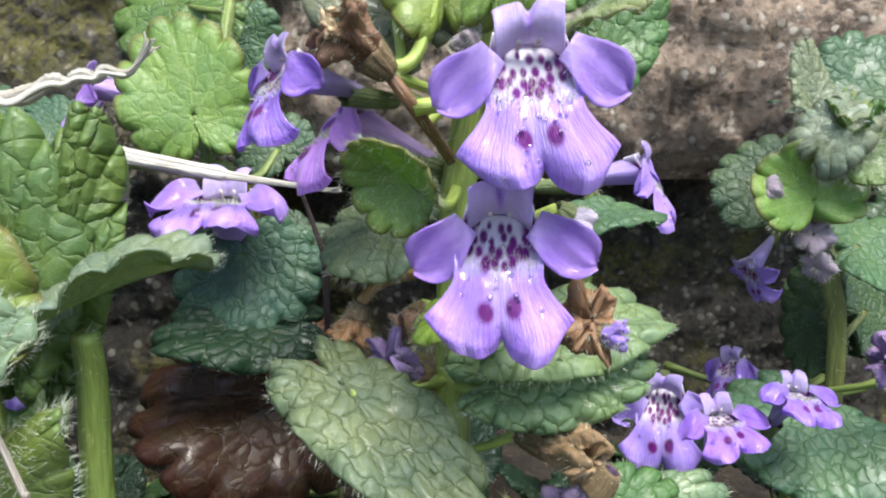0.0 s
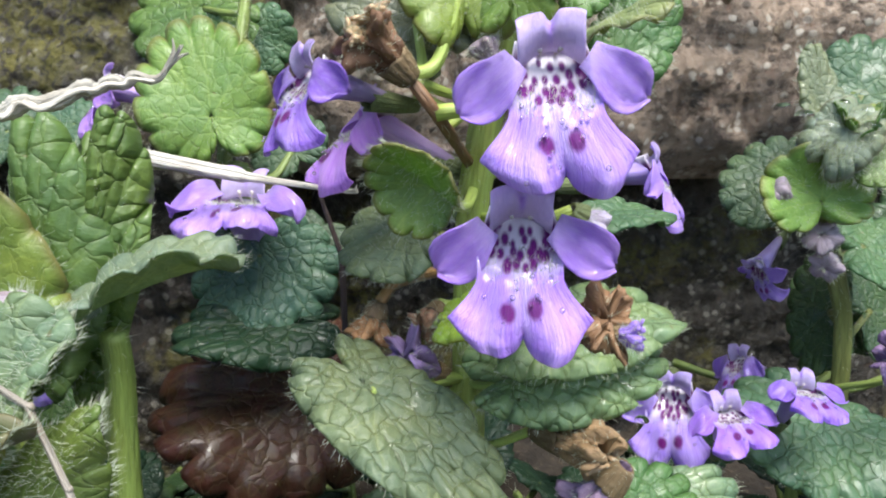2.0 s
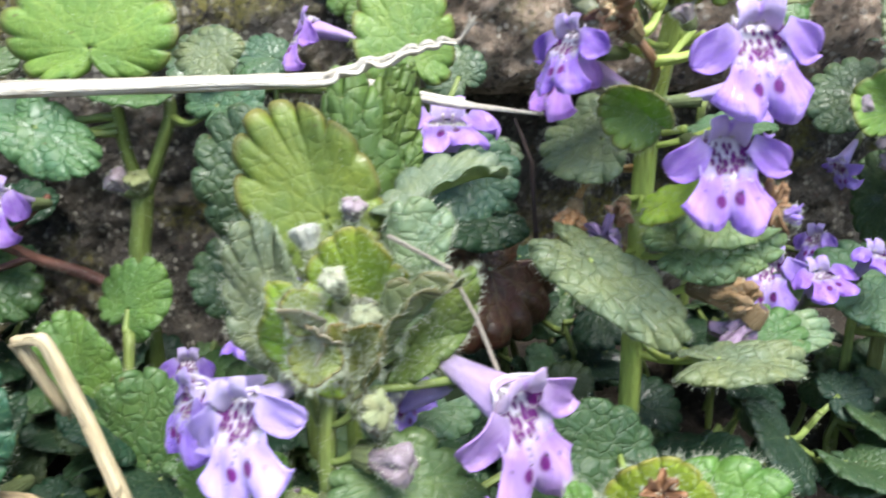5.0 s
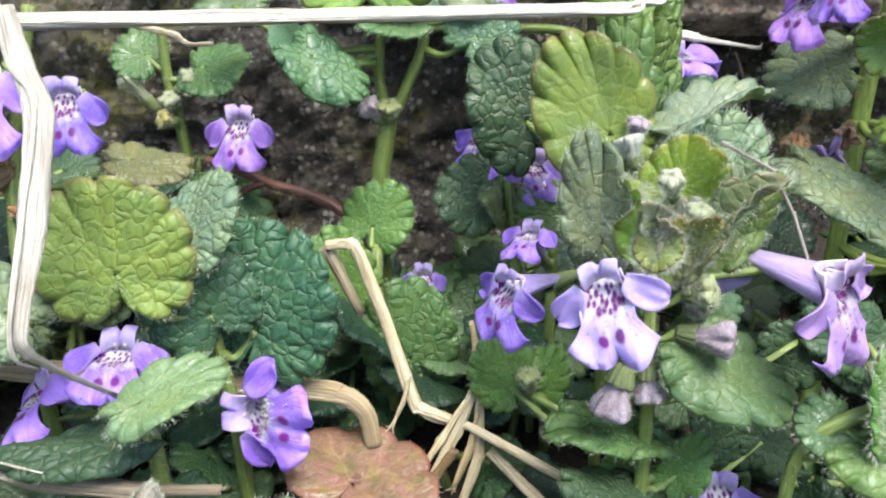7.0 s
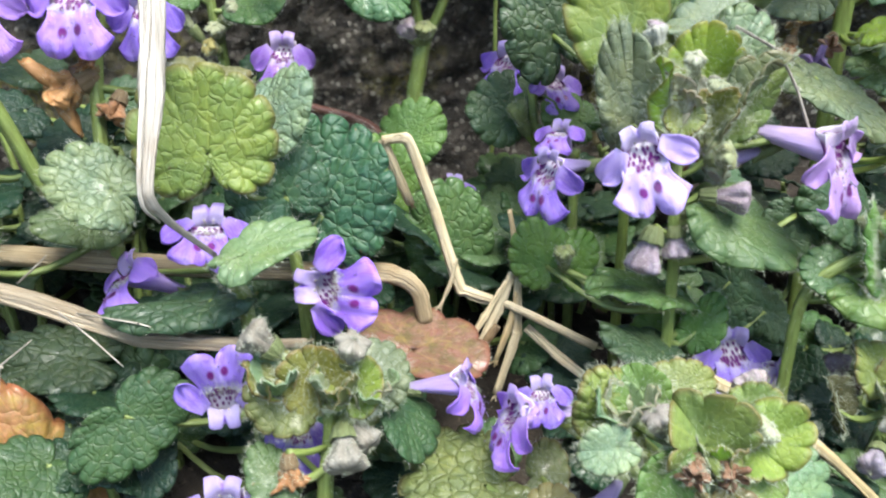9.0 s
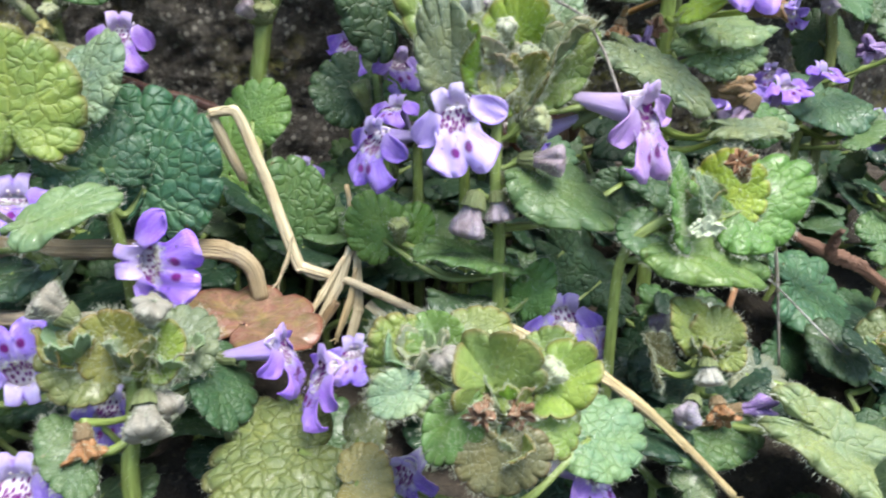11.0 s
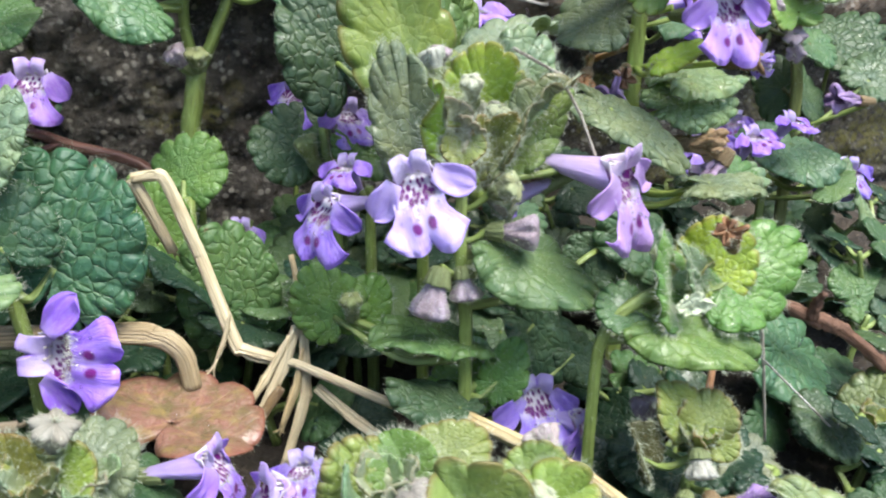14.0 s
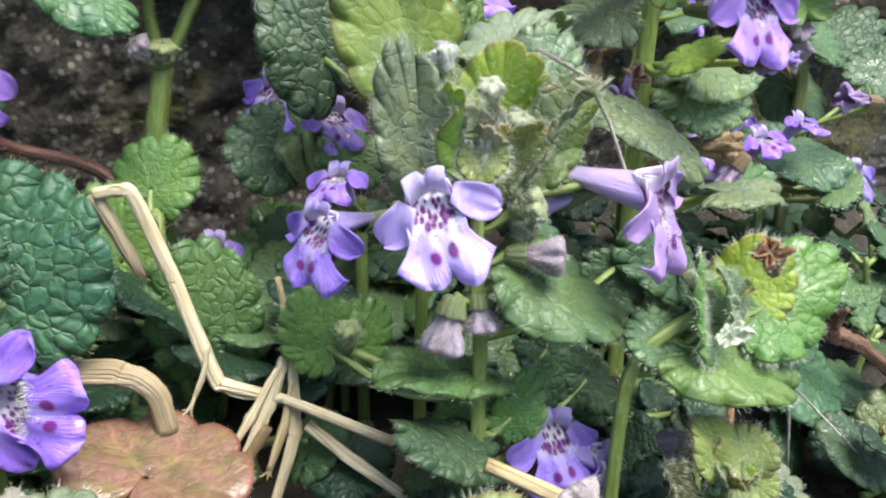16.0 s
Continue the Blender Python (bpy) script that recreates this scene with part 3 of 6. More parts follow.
def eased(v, knots, values):
    """Values over knots with rounded corners."""
    t = np.linspace(-0.2, 1.2, 281)
    w = np.interp(t, knots, values)
    w[t < 0] = values[0] + (values[1] - values[0]) / (knots[1] - knots[0]) * t[t < 0]
    w[t > 1] = values[-1] + (values[-1] - values[-2]) / (knots[-1] - knots[-2]) * (t[t > 1] - 1)
    bell = np.exp(-np.linspace(-2, 2, 25) ** 2)
    return np.interp(v, t[12:-12], np.convolve(w, bell / bell.sum(), "valid"))


def blot(a, b, size):
    return np.exp(-(((a / size) ** 2 + (b / size) ** 2) ** 2))


def crumple(pts, seed, lean, amount=0.045):
    """Bends a flower's lips out of true, the more the further they stand from its mouth."""
    p = np.array(pts, float)
    x, z = p[..., 0], p[..., 2]
    far = np.clip(np.hypot(x, z) - 0.18, 0, 1) * 2
    a, b, c, d = np.random.default_rng(seed).uniform(0, 6, 4)
    p[..., 1] += far * amount * (np.sin(6 * x + 3 * z + a) + 0.6 * np.sin(11 * x - 8 * z + b)) + lean * far
    p[..., 0] += far * amount * 0.7 * np.sin(5 * z + 3 * x + c)
    p[..., 2] += far * amount * 0.7 * np.sin(6 * x - 2 * z + d)
    return p


def flower_meshes(seed):
    """The meshes of one open two-lipped flower, its mouth at the origin, facing along y."""
    dice = np.random.default_rng(seed)
    out, bend = {}, np.random.default_rng(seed + 50).uniform(-0.12, 0.05)
    # tube, a narrow funnel with a wide white mouth and rows of magenta blotches inside
    n, k = 66, 36
    angle, v = np.linspace(0, 2 * np.pi, n, endpoint=False)[:, None], np.linspace(0, 1, k)[None, :]
    r = np.interp(v[0], [0, 0.25, 0.5, 0.72, 0.86, 0.94, 1.0], [0.055, 0.072, 0.115, 0.165, 0.195, 0.205, 0.21])[None, :] * (1 + 0.025 * np.cos(6 * angle))
    y = -1.3 + 1.24 * v - 0.16 * np.clip(np.sin(angle), 0, 1) * v**4
    flat_roof = np.where(np.sin(angle) > 0, 0.78, 0.92)
    pts = np.stack([np.cos(angle) * r * (1.0 + 0.04 * v), y, np.sin(angle) * r * flat_roof * (0.95 - 0.12 * v) - 0.12 * (1 - v) ** 1.5], -1)
    pale = (0.30 + 0.68 * np.clip((v - 0.5) / 0.22, 0, 1)) * np.ones_like(angle)
    spot = 0 * angle * v
    for row, count, size in ((0.975, 9, 0.031), (0.92, 8, 0.028), (0.865, 6, 0.022)):
        for i in range(count):
            a = np.pi * (1.06 + 0.88 * (i + 0.5 + dice.uniform(-0.2, 0.2)) / count)
            q = row + dice.uniform(-0.015, 0.015)
            far = (angle - a + np.pi) % (2 * np.pi) - np.pi
            spot = np.maximum(spot, blot(far * 0.2, (v - q) * 0.75, size * dice.uniform(0.7, 1.15)))
    for a in (0.12, np.pi - 0.12, 0.5, np.pi - 0.5):
        far = (angle - a + np.pi) % (2 * np.pi) - np.pi
        spot = np.maximum(spot, 0.75 * blot(far * 0.2, (v - 0.935) * 0.62, 0.055 if a < 0.3 or a > 2.8 else 0.035))
    tube = sheet("flower", pts, 0.012, {"pale": pale, "spot": spot}, np.stack([np.cos(angle) + 0 * v, y, np.sin(angle) + 0 * v], -1), wrap=True)
    clean = np.zeros(2 * n * k, np.float32)
    clean[:n * k] = spot.ravel()
    tube.attributes["spot"].data.foreach_set("value", clean)
    clean[:n * k] = pale.ravel()
    clean[n * k:] = 0.62 - 0.42 * np.broadcast_to(v, (n, k)).ravel()
    tube.attributes["pale"].data.foreach_set("value", clean)
    out["tube"] = tube
    # upper lip: short, notched, standing up, its corners turned out
    u, v = np.linspace(-1, 1, 33)[:, None], np.linspace(0, 1, 16)[None, :]
    long = 0.21 * (1 - 0.30 * np.exp(-((u / 0.16) ** 2))) * (1 - 0.10 * np.abs(u) ** 6)
    x = u * (0.195 + 0.0 * v + 0.02 * v**3)
    lean = dice.uniform(0.0, 0.06)
    pts = np.stack([x, -0.03 - 0.13 * (1 - v) ** 3 + (0.07 + lean) * v - (0.08 + lean) * v**2 + 0.05 * np.abs(u) * v + 0.02 * np.sin(4 * u + seed) * v + 0.03 * u**2 * (1 - v) - 0.04 * np.exp(-((u / 0.12) ** 2)) * v, 0.115 - 0.09 * u**2 * (1 - v) - 0.02 * u**2 + (long + 0.03) * v + 0 * u], -1)
    crease = np.exp(-((u / 0.10) ** 2)) * np.clip(v * 1.6, 0, 1) * (v < 0.85)
    out["upper_lip"] = sheet("upper_lip", crumple(pts, seed, bend)[::-1], 0.012, {"pale": np.clip(0.62 - 0.3 * v - 0.5 * crease + 0 * u, 0, 1)[::-1], "spot": (0.10 * crease)[::-1]}, np.stack([u + 0 * v, v + 0 * u, 0 * u * v], -1)[::-1])
    # side lobes, spreading and bent down
    out["side_lobe"] = []
    for side in (-1, 1):
        s, w = np.linspace(0, 1, 24)[:, None], np.linspace(-1, 1, 19)[None, :]
        half = eased(s[:, 0], [0, 0.2, 0.45, 0.7, 0.88, 0.97, 1.0], [0.095, 0.12, 0.16, 0.178, 0.145, 0.08, 0.02])[:, None]
        slope = radians(-43 + dice.uniform(-10, 10))
        along, across = 0.46 * s + 0 * w, half * w
        x = 0.215 + along * np.cos(slope) - across * np.sin(slope)
        z = 0.075 + along * np.sin(slope) + across * np.cos(slope)
        roll = dice.uniform(-0.05, 0.05)
        y = -0.03 + 0.19 * s - (0.26 + roll) * s**2 + 0.07 * w**2 * s - 0.06 * w * s + 0.03 * np.sin(5 * s + w * 2 + seed) + 0.015 * np.sin(7 * w + 3 * s) * s
        pts = np.stack([side * x, y, z], -1)
        if side > 0:
            pts = pts[:, ::-1]
        out["side_lobe"].append(sheet("side_lobe", crumple(pts, seed, bend), 0.012, {"pale": 0.30 * np.clip(0.4 - s, 0, 1) * 2 + 0.12 * np.clip(s - 0.7, 0, 1) + 0 * w, "spot": 0 * s * w}, np.stack([w + 0 * s, s + 0 * w, 0 * s * w], -1)))
    # lower lip: a white, spotted palate, then a neck that flares into two round lobes with one dark spot each
    u, v = np.linspace(-1, 1, 73)[:, None], np.linspace(0, 1, 64)[None, :]
    vv = [0, 0.15, 0.28, 0.38, 0.5, 0.6, 0.72, 0.86, 1.0]
    py = eased(v, vv, [-0.30, -0.19, -0.08, 0.03, 0.11, 0.16, 0.20, 0.205, 0.17])
    pz = eased(v, vv, [0.15, 0.01, -0.11, -0.19, -0.29, -0.42, -0.55, -0.655, -0.735])
    half = eased(v, vv, [0.21, 0.25, 0.275, 0.275, 0.27, 0.33, 0.41, 0.45, 0.43])
    round_off = (np.abs(u) - 0.48) / 0.52
    short = 1 - v**1.8 * (0.27 * np.clip(round_off, 0, 1) ** 2.2 + 0.13 * np.clip(-1.08 * round_off, 0, 1) ** 2 + 0.07 * np.exp(-((u / 0.08) ** 2)))
    x = u * half + 0.012 * dice.normal() * v
    lobe = np.sin(np.clip(np.abs(u), 0, 1) * np.pi) * np.clip(v - 0.45, 0, 1) * 0.16
    y = py + lobe - 0.22 * np.clip(v - 0.4, 0, 1) * np.abs(u) ** 2.2 + 0.17 * np.abs(u) ** 2.5 * np.clip((0.42 - v) / 0.42, 0, 1) + 0.016 * np.sin(9 * u + 4 * v + seed) * v + 0.012 * np.cos(13 * u + seed) * np.clip(v - 0.45, 0, 1) * 2 + 0.018 * np.sin(23 * u) * np.clip(v - 0.8, 0, 1) * 3
    z = np.where(pz < 0, pz * short, pz) + 0.05 * np.abs(u) ** 3 * np.clip((0.42 - v) / 0.42, 0, 1)
    spot = 0 * u * v
    for sx in (-1, 1):
        spot = np.maximum(spot, blot((x - sx * 0.085 + 0.012 * (z + 0.43)) / 0.043, (z + 0.425 + 0.014 * sx) / 0.060, 1.0))
    for row, count, size in ((0.37, 4, 0.036), (0.30, 7, 0.035), (0.22, 6, 0.030), (0.13, 5, 0.026)):
        for i in range(count):
            cx = 0.42 * ((i + 0.5 + dice.uniform(-0.25, 0.25)) / count - 0.5) * (0.55 if row > 0.33 else 1)
            spot = np.maximum(spot, 0.9 * blot((x - cx) * 1.25, (v - row - dice.uniform(-0.02, 0.02) + 0.35 * cx * cx) * 0.75, size * dice.uniform(0.7, 1.15)))
    for sx in (-1, 1):
        spot = np.maximum(spot, 0.8 * blot((u - sx * 0.84) * 0.25, (v - 0.18) * 0.5, 0.062))
    spot = np.clip(spot * 1.5, 0, 1.0)
    pale = np.clip((0.47 - v + 0.03 * np.cos(9 * u)) / 0.22, 0, 1) * 0.95 + 0.34 * np.exp(-(((np.abs(x) - 0.03) / 0.035) ** 2)) * np.clip((0.95 - v) * 2, 0, 1)
    pale = np.clip(pale + 0.16 * np.exp(-(((np.abs(u) - 0.5) / 0.12) ** 2)) * v, 0, 0.95)
    out["lower_lip"] = sheet("lower_lip", crumple(np.stack([x, y, z], -1), seed, bend)[::-1], 0.012, {"pale": pale[::-1], "spot": spot[::-1]}, np.stack([u + 0 * v, v + 0 * u, 0 * u * v], -1)[::-1])
    # throat hairs
    pick = [(dice.integers(6, 67), int(dice.triangular(13, 24, 34))) for _ in range(130)]
    roots = np.array([[x[i, j], y[i, j], z[i, j]] for i, j in pick])
    out["beard"] = hair_mesh(roots, np.tile((0, 0.75, 0.75), (len(roots), 1)), 0.06, 0.0042, dice)
    # fine drops of water on the hairs and lobes
    verts, faces = [], []
    a, b = np.linspace(0, 2 * np.pi, 9, endpoint=False)[:, None], np.linspace(0.05, np.pi - 0.05, 7)[None, :]
    ball = np.stack([np.cos(a) * np.sin(b), np.sin(a) * np.sin(b), np.cos(b) + 0 * a], -1).reshape(-1, 3)
    ids = np.arange(63).reshape(9, 7)
    quads = np.stack([ids[:, :-1], np.roll(ids, -1, 0)[:, :-1], np.roll(ids, -1, 0)[:, 1:], ids[:, 1:]], -1).reshape(-1, 4)
    for _ in range(22):
        i, j = int(dice.integers(8, 65)), int(dice.triangular(14, 26, 60))
        faces += (quads + 63 * len(verts)).tolist()
        verts.append(ball * dice.uniform(0.008, 0.02) + (x[i, j], y[i, j] + 0.015, z[i, j]))
    out["dew"] = mesh_from("dew", np.concatenate(verts), faces)
    out["stamen"] = []
    for sx, far in ((-0.045, -0.10), (0.045, -0.10)):
        mesh, _ = tube_mesh("stamen", [(sx, -0.6, 0.03), (sx, far - 0.2, 0.10), (sx * 1.4, far, 0.125)], (0.008, 0.008, 0.016), 7)
        out["stamen"].append(mesh)
    calyx = calyx_mesh(0.60, 0.092)
    co = np.empty(len(calyx.vertices) * 3)
    calyx.vertices.foreach_get("co", co)
    co[1::3] -= 1.42 * CM
    co[2::3] -= 0.12 * CM
    calyx.vertices.foreach_set("co", co)
    out["calyx"] = calyx
    return out


FLOWER = [flower_meshes(k) for k in (3, 34, 8, 55, 21, 89)]

# ---- the place: ground and stone ----
def spread(reach, near, step, grow=1.18):
    """Coordinates that lie close together near the middle and further apart outwards."""
    out, x, d = list(np.arange(0, near, step)), near, step
    while x < reach:
        out.append(x)
        d *= grow
        x += d
    return np.array(sorted({-v for v in out} | set(out) | {-reach, reach}))


def ground():
    xs, ys = spread(2000, 14, 0.28) - 3, spread(2000, 14, 0.28) + 3
    ys = ys[ys < 15]
    X, Y = np.meshgrid(xs, ys, indexing="ij")
    Z = ground_height(X, Y)
    for i, (px, py) in enumerate(zip(X.ravel(), Y.ravel())):
        if abs(px + 3) < 40 and abs(py - 3) < 40:
            v = Vector((px, py, 0.0))
            Z.ravel()[i] += 0.35 * noise.noise(v * 0.45) + 0.22 * noise.noise(v * 1.5) + 0.10 * noise.noise(v * 4.2)
    ob = link("ground", sheet("ground", np.stack([X, Y, Z], -1)), SOIL)
    tagged(ob, "dark damp crumbly soil below the plants", "ground", kind="structure")


def stone_wall(name, x0, x1, z0, z1, face, material, label, seed):
    """One rough stone block of the wall; its face is weathered and its edges are rounded."""
    near = np.arange(max(x0, -16), min(x1, 11), 0.16)
    xs = np.unique(np.concatenate([[x0, x1], near, np.linspace(x0, near[0], 30), np.linspace(near[-1], x1, 30)]))
    zs = np.unique(np.concatenate([np.arange(z0, min(z1, 15), 0.16), np.geomspace(max(z0, min(z1, 15)), z1, 14)]))
    X, Z = np.meshgrid(xs, zs, indexing="ij")
    Y = np.zeros_like(X)
    for i, (px, pz) in enumerate(zip(X.ravel(), Z.ravel())):
        v = Vector((px + seed, 0.0, pz))
        deep = 0.6 * noise.noise(v * 0.28) + 0.10 * noise.noise(Vector((px * 0.6, seed, pz * 0.6))) + 0.2 * noise.noise(v * 1.9) + 0.16 * noise.noise(v * 4.2) + 0.11 * noise.noise(v * 9)
        crack = abs(noise.noise(Vector((px * 0.22 + seed, 9.0, pz * 0.8))))
        Y.ravel()[i] = -deep + 0.10 * math.exp(-((crack / 0.05) ** 2))
    Y += face + 1.1 * np.exp(-(X - x0) / 0.35) + 1.1 * np.exp(-(x1 - X) / 0.35) + 0.8 * np.exp(-(Z - z0) / 0.4)
    pts = np.concatenate([np.stack([X, Y, Z], -1), np.stack([X, np.full_like(X, 45.0), Z], -1)[:, ::-1]], 1)
    tagged(link(name, sheet(name, pts), material), label, "stone wall", kind="structure")


ground()
stone_wall("wall_north", -2.6, 150, 8.1, 60, 10.7, STONE, "weathered light brown stone with fine grit", 5.0)
# the shade under the ledge is put into this block's colour
stone_wall("wall_base", -2.6, 150, 0, 9.4, 12.6, DARK_STONE, "recessed stone below the ledge, shade put into its colour", 8.0)
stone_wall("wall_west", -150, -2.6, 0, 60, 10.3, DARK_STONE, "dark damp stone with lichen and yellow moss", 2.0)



# ---- loose things ----
def stalk(name, points, radii, colour, label, category, flatten=1.0, rough=0.03, material=None, sides=14, group="", ridge=0.10):
    """A dry stalk with lengthwise ribs that is kinked at its points."""
    p = [np.asarray(q, float) for q in points]
    line = p[:1]
    for a, b, c in zip(p[:-2], p[1:-1], p[2:]):
        reach = min(1.1 * max(radii), 0.3 * np.linalg.norm(a - b), 0.3 * np.linalg.norm(c - b))
        line += [b + reach * unit(a - b), b + reach * unit(c - b)]
    mesh, _ = tube_mesh(name, line + p[-1:], radii, sides, 0.0, flatten, 6, rough, len(PLACED), ridge)
    ob = tagged(link(name, mesh, material or STRAW, None, None, "", colour), label, category, group)
    if category in ("straw", "grass blade"):
        # split fibres at its end, and a paler strand that has come loose along it
        dice = np.random.default_rng(len(PLACED))
        end, way = p[-1], unit(p[-1] - p[-2])
        for _ in range(4):
            out = unit(way + dice.normal(0, 0.35, 3))
            fibre, _line = tube_mesh("fibre", [end - way * 0.12, end + out * 0.04, end + out * dice.uniform(0.06, 0.15) + (0, 0, 0.02)], (0.018, 0.014, 0.006), 5)
            link("fibre", fibre, STRAW, None, ob, "", colour)
        side = unit(np.cross(p[1] - p[0], (0, -1, 0.4))) * radii[0] * 0.75
        fibre, _line = tube_mesh("strand", [q + side * (1 if i % 2 else 0.4) + (0, -radii[0] * 0.45, radii[0] * 0.3) for i, q in enumerate(p[:-1])] if len(p) > 2 else [p[0] + side, p[1] + side], (radii[0] * 0.4, radii[0] * 0.34, radii[0] * 0.14), 8, 0.0, 0.6, 5, 0.05, 3, 0.15)
        link("strand", fibre, STRAW, None, ob, "pale loose strand", tuple(min(1.0, c * 1.2) for c in colour))
    return ob


def dead_leaf(base, tip, normal, width, tone, label, **shape):
    base, tip = np.asarray(base, float), np.asarray(tip, float)
    shape.setdefault("quilt", 0.6)
    mesh, pts = leaf_mesh(np.linalg.norm(tip - base), width, int(abs(base @ (3, 5, 7)) * 100) % 997, **shape)
    ob = link("dead_leaf", mesh, DEAD, frame_matrix(base, tip - base, normal), None, "", (*TONES[tone], 1.0)[:4])
    tagged(ob, label, "dead leaf", "dead leaves")
    dice = np.random.default_rng(5)
    rim = pts[:, -1]
    pick = dice.integers(0, len(rim), 160)
    link("hairs", hair_mesh(rim[pick], rim[pick] - pts[pick, -4] + (0, 0, 0.03), 0.05, 0.002, dice), HAIR, PLACED[ob.name], ob)
    return ob


def water_drop(parent, at, radius):
    u, v = np.linspace(0, 2 * np.pi, 20, endpoint=False)[:, None], np.linspace(0, 1, 9)[None, :]
    a = v * np.pi / 2
    pts = np.stack([np.sin(a) * np.cos(u) * radius, np.sin(a) * np.sin(u) * radius, np.cos(a) * radius * 0.7 + 0 * u], -1)
    link("water_drop", sheet("water_drop", pts[::-1], wrap=True), WATER, Matrix.Translation([c * CM for c in at]), parent, "clear round water drop")


def silk(at, size, seed):
    """A crumpled scrap of white spider silk."""
    u, v = np.linspace(-1, 1, 34)[:, None], np.linspace(-1, 1, 22)[None, :]
    X, Z = size * u * (1 - 0.35 * np.abs(v)) + 0 * v, 0.55 * size * v * (1 - 0.5 * np.abs(u)) + 0 * u
    Y = np.zeros_like(X)
    for i in range(34):
        for j in range(22):
            p = Vector((u[i, 0] * 1.6 + seed, v[0, j] * 1.6, 0.3))
            Y[i, j] = size * (0.25 * noise.noise(p) + 0.1 * noise.noise(p * 3))
            X[i, j] += 0.2 * size * noise.noise(p * 2 + Vector((4, 0, 0)))
            Z[i, j] += 0.25 * size * noise.noise(p * 2.3 + Vector((0, 7, 0)))
    ob = link("silk_scrap", sheet("silk_scrap", np.stack([X, Y, Z], -1), 0.004), HAIR, Matrix.Translation([c * CM for c in at]))
    tagged(ob, "crumpled white scrap of spider silk on a leaf", "spider silk")
    return ob


# ---- the plants ----
tall_shoot = Plant([(0.1, 6.45, 2.43), (0.1, 6.45, 4), (0.08, 6.45, 6), (0.1, 6.45, 8), (0.17, 6.4, 8.74), (0.33, 6.35, 9.63), (0.49, 6.3, 10.52)], radius=(.14,.12), colour=(.46,.6,.14), label='tall hairy ground ivy shoot with open lilac flowers')
tall_shoot.flower((0.35, 4.66, 8.28), (-0.05, -1, 0), (0.02, 0, 1), 1.0, 0)
tall_shoot.flower((0.52, 4.6, 9.34), (-0.02, -1, 0.02), (-0.08, 0, 1), 1.04, 1)
tall_shoot.flower((-1.15, 5.2, 9.32), (-0.75, -0.65, 0.1), (-0.15, 0, 1), 0.74, 2, tone=(0.28, 0.13, 0.73))
tall_shoot.flower((-0.87, 6.3, 9.03), (-0.9, -0.25, 0.35), (0.45, 0.1, 0.9), 0.92, 1, tone=(0.66, 0.39, 0.9))
ledge_shoot = Plant([(1.79, 9.3, 3.17), (1.79, 9.3, 7.55), (1.86, 9.4, 8.18)])
ledge_shoot.flower((2.39, 8.8, 8.43), (0.93, -0.3, 0.1), (-0.1, 0, 1), 0.98, 2, tone=(0.52, 0.3, 0.9))
tall_shoot.bud((-0.78, 5.2, 9.69), (-0.38, 5.4, 9.31), 0.4, tone=(0.20, 0.105, 0.055), kind='withered', label='withered crumpled brown flower')
tall_shoot.bud((-0.82, 5.15, 9.55), (-0.65, 5.2, 9.58), 0.2, tone=(0.6, 0.42, 0.24), stalk=False, kind='withered', label='withered crumpled brown flower')
tall_shoot.bud((-0.66, 5.2, 9.77), (-0.59, 5.2, 9.65), 0.2, tone=(0.6, 0.42, 0.24), stalk=False, kind='withered', label='withered crumpled brown flower')
tall_shoot.branch([(0.07, 6.4, 8.65), (-0.17, 5.45, 9.02), (-0.4, 5.4, 9.33)], (.05,.05), (.22,.12,.06))
tall_shoot.bud((-0.57, 5.97, 7.1), (-0.07, 6.5, 6.65), 0.32, tone=(0.36, 0.25, 0.5), kind='withered', label='withered violet flower')
tall_shoot.bud((-0.82, 6.32, 7.08), (-0.72, 6.37, 7.42), 0.32, tone=(0.40, 0.21, 0.09), stalk=False, kind='withered', label='withered crumpled brown flower')
tall_shoot.branch([(0.1, 6.45, 7.75), (0, 7.77, 7.45), (-0.54, 6.64, 7.56), (-0.72, 6.37, 7.42)], (.045, .05), (.40, .24, .09))
tall_shoot.bud((-0.33, 6.01, 7.25), (-0.18, 6.21, 7.45), 0.26, tone=(0.36, 0.2, 0.12), kind='withered', label='withered crumpled brown flower')
tall_shoot.bud((1.04, 4.8, 7.71), (0.72, 5.2, 7.54), 0.42, tone=(0.30, 0.17, 0.085), kind='withered', label='withered crumpled brown flower')
tall_shoot.bud((1.22, 4.8, 7.58), (0.97, 4.9, 7.58), 0.16, tone=(0.36, 0.24, 0.8), stalk=False, kind='withered', label='withered violet flower')
tall_shoot.bud((1.3, 5.6, 6.3), (0.65, 6.2, 6.3), 0.42, tone=(0.38, 0.25, 0.13), kind='withered', label='withered crumpled brown flower')
tall_shoot.bud((1.0, 5.75, 5.68), (1.34, 5.6, 6.25), 0.42, tone=(0.36, 0.25, 0.38), stalk=False, kind='withered', label='fading grey-violet flower that hangs down')
tall_shoot.bud((0.12, 5.7, 9.62), (0.27, 5.7, 9.37), 0.22)
tall_shoot.leaf((-0.72, 5.6, 6.88), (0.27, 4.95, 6.16), (0.12, -0.5, 0.85), 1.05, 'sage', fine=1.5, cup=-.06, wave=.03, basal=.8, quilt=0.8, depth=0.13)
tall_shoot.leaf((-0.16, 6.3, 8.12), (-1.12, 7, 8.05), (0.28, -0.79, 0.55), 1.3, 'sage', fine=1.2)
tall_shoot.leaf((-0.04, 5.4, 8.42), (-0.66, 5.5, 8.86), (0.32, -0.62, -0.72), 0.75, 'yellow', cup=0.35, fold=0.4)
